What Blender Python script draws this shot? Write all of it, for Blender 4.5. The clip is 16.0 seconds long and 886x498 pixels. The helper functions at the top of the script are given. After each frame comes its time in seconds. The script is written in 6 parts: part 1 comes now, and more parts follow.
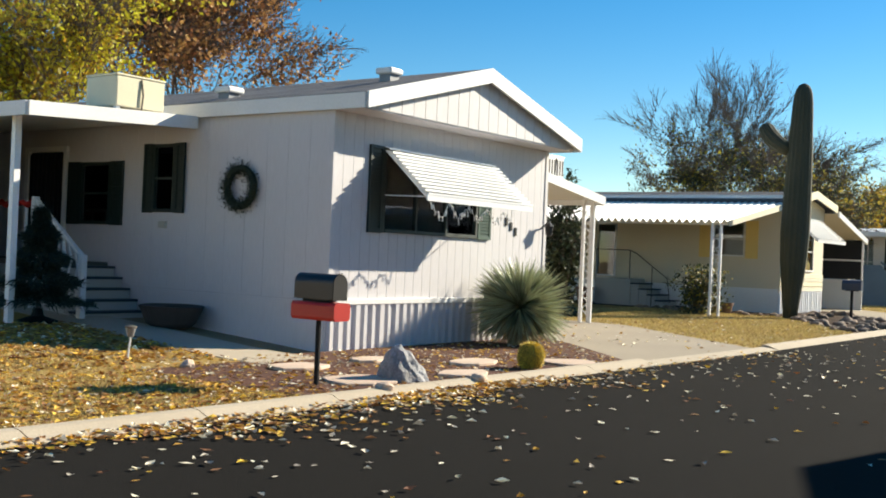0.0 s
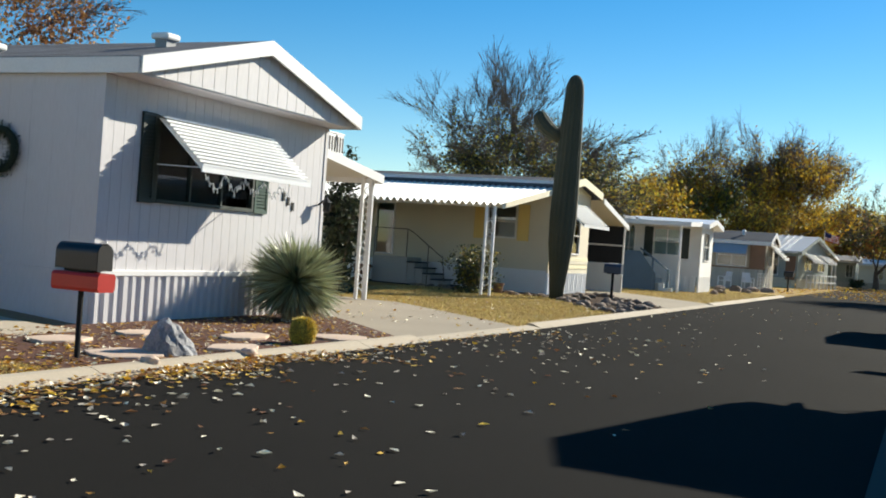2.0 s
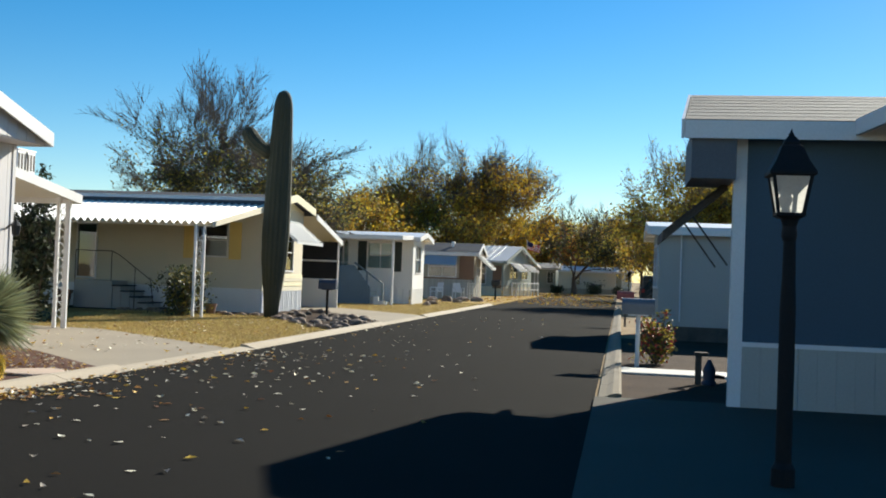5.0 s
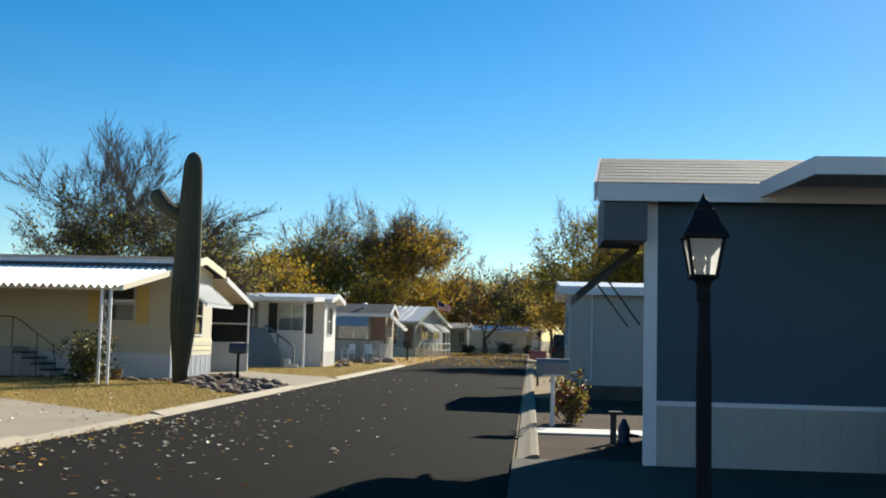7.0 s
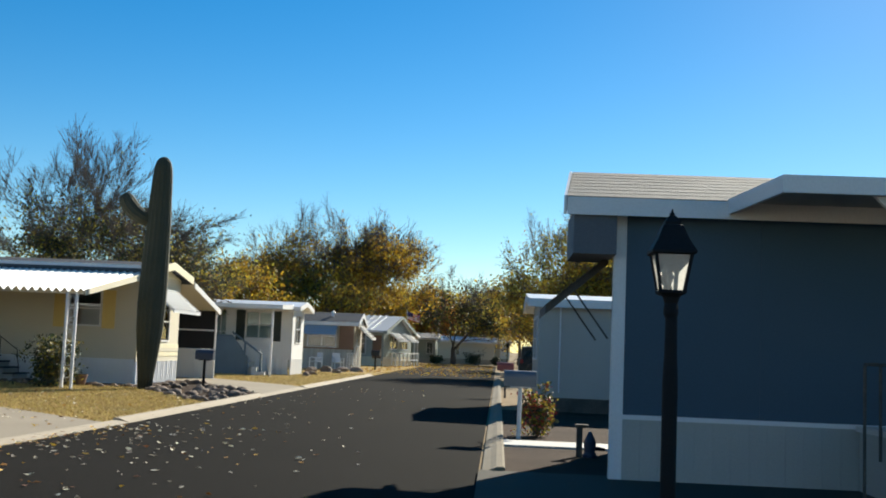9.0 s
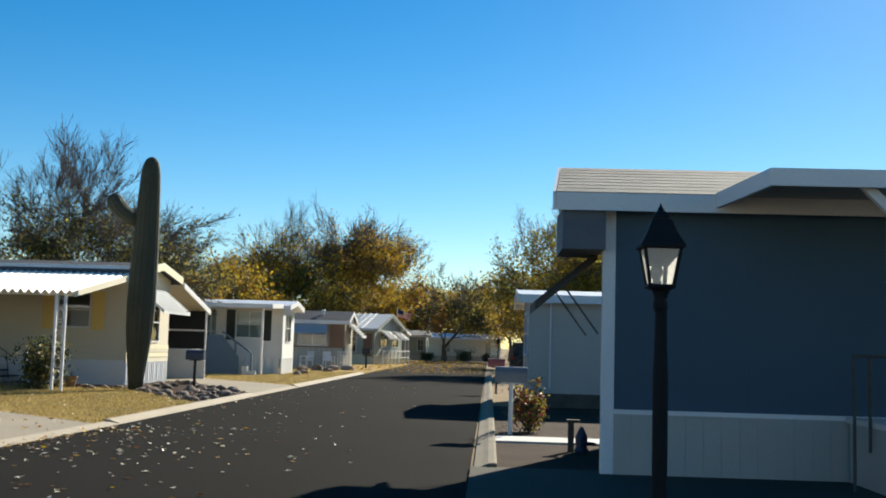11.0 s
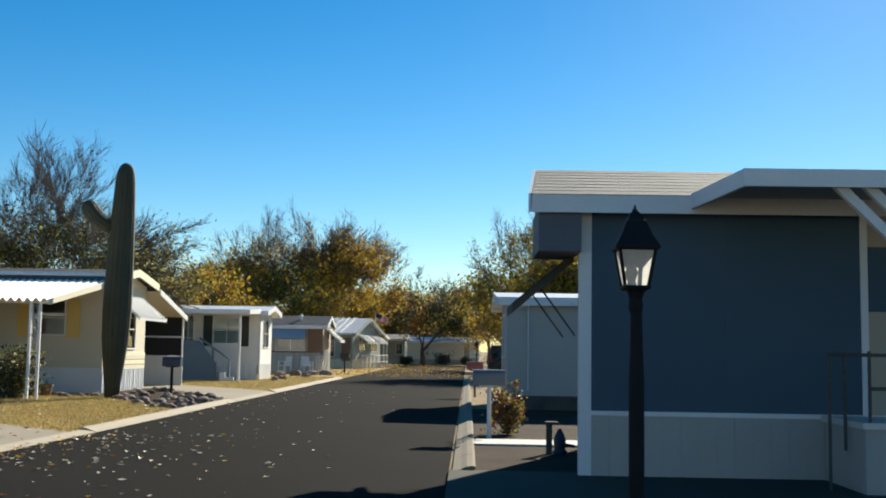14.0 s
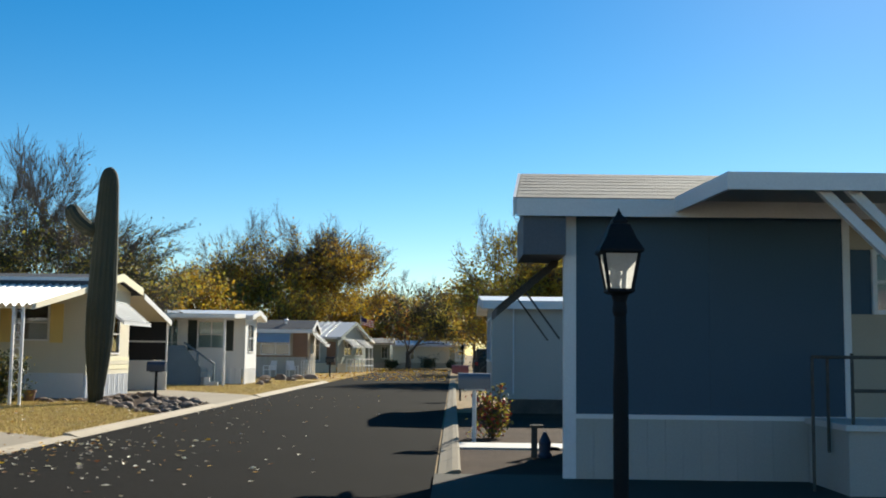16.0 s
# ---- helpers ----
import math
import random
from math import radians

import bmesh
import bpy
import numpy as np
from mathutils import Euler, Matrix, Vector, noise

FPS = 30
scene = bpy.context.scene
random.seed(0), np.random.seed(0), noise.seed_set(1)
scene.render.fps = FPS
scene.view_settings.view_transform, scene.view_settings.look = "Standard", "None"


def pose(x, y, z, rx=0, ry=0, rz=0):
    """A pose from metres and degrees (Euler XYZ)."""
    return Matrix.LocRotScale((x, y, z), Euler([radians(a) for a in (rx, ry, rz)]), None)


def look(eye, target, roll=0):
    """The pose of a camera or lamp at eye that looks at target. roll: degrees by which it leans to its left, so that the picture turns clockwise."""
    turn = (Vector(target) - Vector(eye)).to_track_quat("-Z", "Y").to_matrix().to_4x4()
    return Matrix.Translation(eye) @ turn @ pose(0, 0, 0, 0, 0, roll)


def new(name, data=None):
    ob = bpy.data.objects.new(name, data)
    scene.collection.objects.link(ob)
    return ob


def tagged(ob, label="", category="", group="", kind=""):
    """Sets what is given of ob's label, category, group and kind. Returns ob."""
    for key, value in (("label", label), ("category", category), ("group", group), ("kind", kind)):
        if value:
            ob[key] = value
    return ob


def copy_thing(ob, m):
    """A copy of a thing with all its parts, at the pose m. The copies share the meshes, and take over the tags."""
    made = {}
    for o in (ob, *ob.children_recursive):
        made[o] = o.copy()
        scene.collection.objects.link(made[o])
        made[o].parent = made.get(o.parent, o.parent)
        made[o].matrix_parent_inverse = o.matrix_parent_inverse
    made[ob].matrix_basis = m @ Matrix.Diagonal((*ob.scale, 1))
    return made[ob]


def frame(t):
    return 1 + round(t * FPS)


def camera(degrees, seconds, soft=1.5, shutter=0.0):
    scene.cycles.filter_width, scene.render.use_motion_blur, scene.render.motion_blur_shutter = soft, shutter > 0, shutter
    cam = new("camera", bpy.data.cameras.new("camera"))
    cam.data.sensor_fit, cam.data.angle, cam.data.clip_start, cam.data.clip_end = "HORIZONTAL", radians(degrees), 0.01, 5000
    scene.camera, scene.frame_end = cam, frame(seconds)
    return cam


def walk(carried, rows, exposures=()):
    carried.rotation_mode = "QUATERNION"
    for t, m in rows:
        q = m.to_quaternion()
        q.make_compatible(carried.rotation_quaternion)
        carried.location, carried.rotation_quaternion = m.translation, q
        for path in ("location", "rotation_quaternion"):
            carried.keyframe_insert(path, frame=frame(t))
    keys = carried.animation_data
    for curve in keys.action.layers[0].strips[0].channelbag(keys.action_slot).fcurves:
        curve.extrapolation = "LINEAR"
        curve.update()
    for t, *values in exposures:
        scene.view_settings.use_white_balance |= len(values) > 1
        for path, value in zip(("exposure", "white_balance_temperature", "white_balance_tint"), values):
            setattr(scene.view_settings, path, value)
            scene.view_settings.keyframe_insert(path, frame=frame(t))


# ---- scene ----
cam = camera(44.78, 16.0, soft=1.9)
# seconds, place, yaw, pitch, roll
PATH = [
(0.0, -0.053, -0.136, 1.368, 36.08, 0.28, -2.42),
    (0.5, -0.024, -0.124, 1.354, 31.34, -0.09, -2.72),
    (1.0, -0.023, -0.107, 1.317, 29.50, -0.67, -2.57),
    (1.5, -0.016, -0.115, 1.325, 28.53, -0.35, -2.92),
    (2.0, 0.049, -0.161, 1.360, 24.44, -0.28, -4.10),
    (2.5, 0.085, -0.224, 1.332, 20.34, -0.10, -3.90),
    (3.0, 0.024, -0.188, 1.326, 17.98, -0.93, -4.44),
    (3.5, 0.032, -0.118, 1.325, 14.14, -1.07, -4.08),
    (4.0, 0.063, -0.007, 1.329, 14.33, 0.76, -3.44),
    (4.5, 0.043, 0.043, 1.332, 16.01, -0.56, -3.44),
    (5.0, 0.039, 0.088, 1.385, 9.39, 1.39, -2.12),
    (5.2, -0.016, 0.078, 1.394, 7.64, 2.36, -1.28),
    (7.3, -0.036, 0.082, 1.415, 4.42, 5.04, -1.57),
    (7.5, -0.035, 0.081, 1.417, 4.39, 5.23, -1.80),
    (8.0, -0.033, 0.080, 1.417, 3.90, 5.11, -1.78),
    (8.5, -0.032, 0.081, 1.417, 3.19, 5.23, -2.22),
    (9.0, -0.033, 0.083, 1.417, 2.95, 5.33, -2.34),
    (11.5, -0.028, 0.085, 1.416, 2.33, 5.18, -1.44),
    (12.0, -0.023, 0.087, 1.416, 2.13, 5.42, -1.33),
    (12.5, -0.020, 0.088, 1.419, 1.81, 5.65, -1.18),
    (13.0, -0.018, 0.089, 1.419, 1.83, 5.69, -0.94),
    (13.5, -0.013, 0.091, 1.417, 1.33, 5.59, -0.92),
    (14.0, -0.013, 0.092, 1.417, 1.34, 5.40, -0.91),
    (14.5, -0.011, 0.093, 1.418, 1.18, 5.53, -0.66),
    (15.0, -0.010, 0.093, 1.419, 0.95, 5.44, -0.75),
    (15.5, -0.010, 0.093, 1.419, 0.85, 5.63, -0.83),
    (16.0, -0.007, 0.092, 1.419, 0.57, 5.60, -0.69),
]
walk(cam, [(t, pose(x, y, z, 90 + p, r, w)) for t, x, y, z, w, p, r in PATH],
     exposures=[(0.0, 1.10, 6950, 6), (1.5, 0.90, 6600, 5), (4.5, 0.88, 6500, 5), (7.5, 0.84, 6600, 5), (16.0, 0.84, 6650, 5)])

# ---- sky and sun ----
SUN_AZ, SUN_EL = radians(24.2), radians(26.2)
world = bpy.data.worlds.new("sky")
scene.world = world
world.use_nodes = True
wn = world.node_tree.nodes
sky = wn.new("ShaderNodeTexSky")
sky.sky_type = "NISHITA"
sky.sun_disc = False
sky.sun_elevation, sky.sun_rotation = SUN_EL, SUN_AZ
sky.altitude, sky.air_density, sky.dust_density, sky.ozone_density = 750, 1.0, 0.12, 2.5
wn["Background"].inputs["Strength"].default_value = 0.070
rich = wn.new("ShaderNodeHueSaturation")
rich.inputs["Saturation"].default_value = 1.45
world.node_tree.links.new(sky.outputs[0], rich.inputs["Color"])
world.node_tree.links.new(rich.outputs[0], wn["Background"].inputs["Color"])
sun = new("sun", bpy.data.lights.new("sun", "SUN"))
sun.data.energy, sun.data.angle, sun.data.color = 5.0, radians(0.53), (1.0, 0.92, 0.79)
sun.matrix_world = look(Vector((math.sin(SUN_AZ) * math.cos(SUN_EL), math.cos(SUN_AZ) * math.cos(SUN_EL), math.sin(SUN_EL))) * 60, (0, 0, 0))


# ---- materials ----
def material(name, base, rough=0.7, metal=0.0, vary=0.25, scale=6.0, grain=60.0, bump=0.25, tint=None, island=0.0, obrand=0.0,
             spec=0.5, through_light=0.0, stretch=(1, 1, 1)):
    """Principled surface with two scales of variation, optional change per island or object, and fine relief."""
    m = bpy.data.materials.new(name)
    m.use_nodes = True
    nt, n, l = m.node_tree, m.node_tree.nodes, m.node_tree.links
    b = n["Principled BSDF"]
    b.inputs["Roughness"].default_value = rough
    b.inputs["Metallic"].default_value = metal
    b.inputs["Specular IOR Level"].default_value = spec
    tc = n.new("ShaderNodeTexCoord")
    mp = n.new("ShaderNodeMapping")
    mp.inputs["Scale"].default_value = stretch
    l.new(tc.outputs["Object"], mp.inputs["Vector"])
    big, fine = n.new("ShaderNodeTexNoise"), n.new("ShaderNodeTexNoise")
    for t, s, d in ((big, scale * 0.2, 5), (fine, grain, 3)):
        t.inputs["Scale"].default_value, t.inputs["Detail"].default_value = s, d
        l.new(mp.outputs[0], t.inputs["Vector"])
    tint = tint or tuple(c * 0.55 for c in base)
    mix = n.new("ShaderNodeMixRGB")
    mix.inputs["Color1"].default_value, mix.inputs["Color2"].default_value = (*base, 1), (*tint, 1)
    ramp = n.new("ShaderNodeMapRange")
    ramp.inputs["From Min"].default_value, ramp.inputs["From Max"].default_value = 0.35, 0.75
    ramp.inputs["To Max"].default_value = min(1.0, vary * 2)
    l.new(big.outputs["Fac"], ramp.inputs["Value"])
    l.new(ramp.outputs[0], mix.inputs["Fac"])
    hsv = n.new("ShaderNodeHueSaturation")
    l.new(mix.outputs[0], hsv.inputs["Color"])
    val = n.new("ShaderNodeMapRange")
    val.inputs["From Min"].default_value, val.inputs["From Max"].default_value = 0.25, 0.75
    val.inputs["To Min"].default_value, val.inputs["To Max"].default_value = 1 - vary * 0.6, 1 + vary * 0.6
    l.new(fine.outputs["Fac"], val.inputs["Value"])
    last = val.outputs[0]
    if island or obrand:
        src = n.new("ShaderNodeNewGeometry").outputs["Random Per Island"] if island else n.new("ShaderNodeObjectInfo").outputs["Random"]
        r = n.new("ShaderNodeMapRange")
        k = island or obrand
        r.inputs["To Min"].default_value, r.inputs["To Max"].default_value = 1 - k, 1 + k
        l.new(src, r.inputs["Value"])
        mul = n.new("ShaderNodeMath")
        mul.operation = "MULTIPLY"
        l.new(last, mul.inputs[0])
        l.new(r.outputs[0], mul.inputs[1])
        last = mul.outputs[0]
        if island:
            hu = n.new("ShaderNodeMapRange")
            hu.inputs["To Min"].default_value, hu.inputs["To Max"].default_value = 0.5 - 0.03 * island, 0.5 + 0.05 * island
            l.new(src, hu.inputs["Value"])
            l.new(hu.outputs[0], hsv.inputs["Hue"])
    l.new(last, hsv.inputs["Value"])
    l.new(hsv.outputs[0], b.inputs["Base Color"])
    if bump:
        bp = n.new("ShaderNodeBump")
        bp.inputs["Strength"].default_value, bp.inputs["Distance"].default_value = bump, 0.01
        l.new(fine.outputs["Fac"], bp.inputs["Height"])
        l.new(bp.outputs[0], b.inputs["Normal"])
    if through_light:
        tr = n.new("ShaderNodeBsdfTranslucent")
        l.new(hsv.outputs[0], tr.inputs["Color"])
        ms = n.new("ShaderNodeMixShader")
        ms.inputs["Fac"].default_value = through_light
        l.new(b.outputs[0], ms.inputs[1])
        l.new(tr.outputs[0], ms.inputs[2])
        l.new(ms.outputs[0], n["Material Output"].inputs["Surface"])
    return m


def glass_material(name, colour=(0.9, 0.95, 0.95), rough=0.02):
    m = bpy.data.materials.new(name)
    m.use_nodes = True
    n, l = m.node_tree.nodes, m.node_tree.links
    n.remove(n["Principled BSDF"])
    tr, gl, fr, ms = (n.new(k) for k in ("ShaderNodeBsdfTransparent", "ShaderNodeBsdfGlossy", "ShaderNodeFresnel", "ShaderNodeMixShader"))
    tr.inputs["Color"].default_value = (*colour, 1)
    gl.inputs["Roughness"].default_value = rough
    fr.inputs["IOR"].default_value = 1.6
    l.new(fr.outputs[0], ms.inputs["Fac"])
    l.new(tr.outputs[0], ms.inputs[1])
    l.new(gl.outputs[0], ms.inputs[2])
    l.new(ms.outputs[0], n["Material Output"].inputs["Surface"])
    return m


M = dict(
    asphalt=material("asphalt", (0.0165, 0.0155, 0.0140), 0.95, vary=0.35, scale=1.6, grain=140, bump=0.5, tint=(0.021, 0.0195, 0.0175), spec=0.03),
    concrete=material("concrete", (0.45, 0.38, 0.285), 0.9, vary=0.22, scale=3, grain=70, bump=0.3, tint=(0.34, 0.28, 0.20)),
    drive=material("driveway_concrete", (0.33, 0.275, 0.20), 0.9, vary=0.25, scale=2, grain=60, bump=0.3, tint=(0.20, 0.17, 0.13)),
    # concrete with the blue home's shade put into its base colour
    shaded_concrete=material("shade_dark_concrete", (0.064, 0.058, 0.048), 0.9, spec=0.2, vary=0.35, scale=2.2, grain=60, bump=0.4, tint=(0.048, 0.043, 0.036)),
    kerb_worn=material("worn_kerb_concrete", (0.22, 0.18, 0.12), 0.92, vary=0.35, scale=5, grain=60, bump=0.4, tint=(0.17, 0.14, 0.10)),
    path=material("pale_concrete", (0.66, 0.63, 0.58), 0.85, vary=0.15, scale=4, grain=70),
    earth=material("dry_earth", (0.30, 0.22, 0.13), 0.95, vary=0.35, scale=2.5, grain=45, bump=0.8, tint=(0.22, 0.16, 0.09), spec=0.1),
    lawn=material("dry_lawn", (0.40, 0.265, 0.085), 0.95, vary=0.4, scale=3, grain=90, bump=0.9, tint=(0.26, 0.20, 0.09), spec=0.1),
    mulch=material("red_gravel", (0.14, 0.075, 0.055), 0.95, vary=0.5, scale=5, grain=55, bump=1.0, tint=(0.09, 0.05, 0.04), spec=0.1),
    dark_mulch=material("dark_mulch", (0.060, 0.036, 0.024), 0.95, vary=0.5, scale=5, grain=55, bump=1.0, spec=0.1),
    grass=material("straw_grass", (0.50, 0.37, 0.14), 0.9, vary=0.3, island=0.5, bump=0, through_light=0.2),
    leaf_litter=material("fallen_leaf", (0.56, 0.27, 0.045), 0.7, vary=0.2, island=0.75, bump=0, through_light=0.15),
    leaf_pale=material("pale_fallen_leaf", (0.84, 0.74, 0.58), 0.6, vary=0.2, island=0.5, bump=0, through_light=0.1),
    siding_grey=material("lilac_grey_siding", (0.56, 0.54, 0.555), 0.6, vary=0.08, scale=3, grain=40, bump=0.15, stretch=(1, 1, 0.15)),
    trim_white=material("white_trim", (0.74, 0.73, 0.72), 0.5, vary=0.08, scale=4, grain=40, bump=0.1),
    white_metal=material("white_enamel", (0.82, 0.82, 0.82), 0.35, vary=0.08, scale=4, grain=30, bump=0.05),
    corrugated=material("white_corrugated", (0.86, 0.85, 0.82), 0.4, vary=0.08, scale=3, grain=30, bump=0.05),
    shingle=material("grey_shingle", (0.15, 0.15, 0.16), 0.9, vary=0.4, scale=6, grain=60, bump=0.8, obrand=0.15),
    shingle_tan=material("tan_shingle", (0.26, 0.235, 0.20), 0.9, vary=0.3, scale=6, grain=60, bump=0.8, obrand=0.06),
    roof_dark=material("slate_blue_roof", (0.10, 0.105, 0.115), 0.85, spec=0.08, vary=0.3, scale=4, grain=40),
    shutter=material("dark_green_shutter", (0.012, 0.022, 0.016), 0.5, vary=0.3, bump=0.1),
    shutter_green=material("green_shutter", (0.035, 0.085, 0.06), 0.5, vary=0.3, bump=0.1),
    dark=material("dark_interior", (0.02, 0.02, 0.022), 0.9, vary=0.3),
    cream=material("cream_siding", (0.66, 0.60, 0.46), 0.6, vary=0.08, scale=3, grain=40, bump=0.12),
    butter=material("butter_yellow_trim", (0.78, 0.58, 0.20), 0.55, vary=0.1, bump=0.1),
    pale_yellow=material("pale_yellow_trim", (0.80, 0.73, 0.50), 0.55, vary=0.1, bump=0.1),
    cooler=material("cream_cooler", (0.66, 0.60, 0.42), 0.55, vary=0.12, bump=0.1),
    blue=material("blue_siding", (0.028, 0.073, 0.115), 0.55, vary=0.12, scale=3, grain=40, bump=0.12),
    blue_grey=material("blue_grey_siding", (0.33, 0.39, 0.44), 0.6, vary=0.1, scale=3, grain=40, bump=0.12),
    grey_skirt=material("pale_grey_skirting", (0.41, 0.40, 0.36), 0.6, vary=0.1, scale=3, grain=40, bump=0.12),
    far_white=material("white_siding", (0.78, 0.78, 0.77), 0.6, vary=0.1, scale=3, grain=40, bump=0.12),
    sage=material("sage_siding", (0.33, 0.36, 0.32), 0.6, vary=0.1, bump=0.12),
    tan=material("tan_siding", (0.42, 0.36, 0.27), 0.6, vary=0.1, bump=0.12),
    brown=material("brown_panel", (0.22, 0.12, 0.07), 0.6, vary=0.2, bump=0.12),
    black=material("black_enamel", (0.010, 0.010, 0.011), 0.42, vary=0.2, bump=0.05),
    gloss_black=material("gloss_black_enamel", (0.006, 0.006, 0.007), 0.22, vary=0.1, bump=0),
    black_rough=material("black_cast", (0.010, 0.010, 0.011), 0.7, spec=0.25, vary=0.3, bump=0.2),
    mail_grey=material("grey_galvanised", (0.20, 0.21, 0.23), 0.5, metal=0.2, vary=0.2, bump=0.1),
    mail_blue=material("dark_blue_enamel", (0.03, 0.05, 0.09), 0.4, vary=0.2, bump=0.1),
    chrome=material("chrome", (0.85, 0.85, 0.86), 0.12, metal=1.0, vary=0.05, bump=0),
    steel=material("painted_steel", (0.70, 0.71, 0.72), 0.45, vary=0.15, bump=0.1),
    red=material("red_plastic", (0.42, 0.014, 0.008), 0.45, vary=0.12, bump=0.05),
    flagstone=material("pink_flagstone", (0.62, 0.47, 0.36), 0.9, vary=0.2, scale=6, grain=50, bump=0.4, obrand=0.08),
    boulder=material("grey_boulder", (0.32, 0.32, 0.33), 0.9, vary=0.5, scale=14, grain=40, bump=1.0, tint=(0.16, 0.15, 0.15)),
    stone=material("brown_stone", (0.26, 0.19, 0.14), 0.9, vary=0.4, scale=14, grain=40, bump=0.8, obrand=0.4),
    cactus=material("saguaro_skin", (0.044, 0.047, 0.025), 0.75, vary=0.35, scale=6, grain=40, bump=0.5, tint=(0.075, 0.070, 0.042)),
    barrel=material("barrel_cactus_skin", (0.22, 0.20, 0.04), 0.75, vary=0.3, bump=0.3),
    spine=material("yellow_spines", (0.72, 0.52, 0.06), 0.7, vary=0.2, island=0.3, bump=0),
    yucca=material("yucca_blade", (0.36, 0.375, 0.22), 0.38, vary=0.2, island=0.4, bump=0, through_light=0.15),
    yucca_dry=material("dry_yucca_blade", (0.30, 0.23, 0.12), 0.8, vary=0.2, island=0.4, bump=0),
    bark=material("grey_bark", (0.12, 0.095, 0.075), 0.95, vary=0.4, scale=10, grain=30, bump=1.0),
    twig=material("dark_twig", (0.13, 0.10, 0.08), 0.95, vary=0.3, scale=4, grain=20, bump=0.4),
    leaf_gold=material("gold_leaf", (0.40, 0.225, 0.025), 0.6, vary=0.2, island=0.55, bump=0, through_light=0.55),
    leaf_olive=material("olive_leaf", (0.29, 0.225, 0.04), 0.6, vary=0.2, island=0.55, bump=0, through_light=0.5),
    leaf_brown=material("russet_leaf", (0.40, 0.19, 0.08), 0.65, vary=0.2, island=0.55, bump=0, through_light=0.3),
    leaf_lime=material("yellow_green_leaf", (0.50, 0.42, 0.03), 0.55, vary=0.2, island=0.5, bump=0, through_light=0.4),
    leaf_orange=material("orange_leaf", (0.55, 0.18, 0.03), 0.6, vary=0.2, island=0.4, bump=0, through_light=0.35),
    leaf_dark=material("dark_green_leaf", (0.05, 0.062, 0.028), 0.6, vary=0.2, island=0.5, bump=0, through_light=0.2),
    wreath=material("wreath_green", (0.02, 0.03, 0.015), 0.8, vary=0.4, island=0.5, bump=0),
    rose=material("rose_red", (0.55, 0.06, 0.06), 0.6, vary=0.2, island=0.4, bump=0),
    terracotta=material("dark_pot", (0.06, 0.045, 0.04), 0.7, vary=0.3, bump=0.2),
    curtain=material("pale_curtain", (0.55, 0.56, 0.55), 0.9, vary=0.15, stretch=(6, 6, 0.3)),
    teal_blind=material("pale_green_blind", (0.55, 0.68, 0.62), 0.8, vary=0.15),
    flag_red=material("flag_red", (0.5, 0.04, 0.05), 0.8, vary=0.15),
    flag_white=material("flag_white", (0.75, 0.74, 0.74), 0.8, vary=0.1),
    flag_blue=material("flag_blue", (0.03, 0.04, 0.18), 0.8, vary=0.15),
    # slate soffit colour with the overhang's shade painted in
    soffit_shaded=material("shaded_slate_soffit", (0.11, 0.125, 0.145), 0.7, vary=0.2, bump=0.1),
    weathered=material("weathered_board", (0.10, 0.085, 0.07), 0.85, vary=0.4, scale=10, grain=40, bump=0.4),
    stair_blue=material("blue_grey_stair", (0.13, 0.19, 0.24), 0.65, vary=0.2, bump=0.1),
    tread=material("dark_tread", (0.03, 0.035, 0.045), 0.7, vary=0.2, bump=0.1),
    pine=material("pine_needle", (0.012, 0.022, 0.012), 0.7, vary=0.2, island=0.4, bump=0),
    dull_red=material("faded_red_enamel", (0.20, 0.06, 0.065), 0.6, vary=0.2, bump=0.1),
    frosted=material("frosted_lamp_glass", (0.55, 0.55, 0.53), 0.3, vary=0.15, scale=30, grain=80, bump=0.05, through_light=0.6),
    bulb=material("clear_bulb", (0.75, 0.74, 0.70), 0.2, vary=0.05, bump=0),
)
M["glass"] = glass_material("window_glass", (0.80, 0.83, 0.84))
M["lamp_glass"] = glass_material("lamp_glass", (0.92, 0.92, 0.90), 0.05)

# ---- building helpers ----
ORIGIN = {}


def thing(name, at, label, category, group="", kind=""):
    """A top-level Empty at a thing's base."""
    ob = new(name)
    ob.empty_display_size = 0.2
    ob.location = at
    ORIGIN[ob.name] = Vector(at)
    return tagged(ob, label, category, group, kind)


def link_mesh(name, bm, mat, origin=Vector((0, 0, 0)), smooth=False):
    me = bpy.data.meshes.new(name)
    bmesh.ops.recalc_face_normals(bm, faces=bm.faces[:])
    bm.to_mesh(me)
    bm.free()
    if origin.length:
        me.transform(Matrix.Translation(-origin))
    for k in (mat if isinstance(mat, (list, tuple)) else [mat]):
        me.materials.append(k)
    if smooth:
        me.shade_smooth()
    return new(name, me)


def part(name, bm, mat, parent, label="", smooth=False):
    """Links a bmesh, drawn in world metres, as one mesh under a thing or a part."""
    org = ORIGIN[parent.name]
    ob = link_mesh(name, bm, mat, org, smooth)
    ob.parent = parent
    ORIGIN[ob.name] = org
    return tagged(ob, label)


def solo(name, bm, mat, label, category, at=(0, 0, 0), smooth=False, kind="", group=""):
    """A thing of one mesh, drawn in world metres, with its origin at its base."""
    ob = link_mesh(name, bm, mat, Vector(at), smooth)
    ob.location = at
    ORIGIN[ob.name] = Vector(at)
    return tagged(ob, label, category, group, kind)


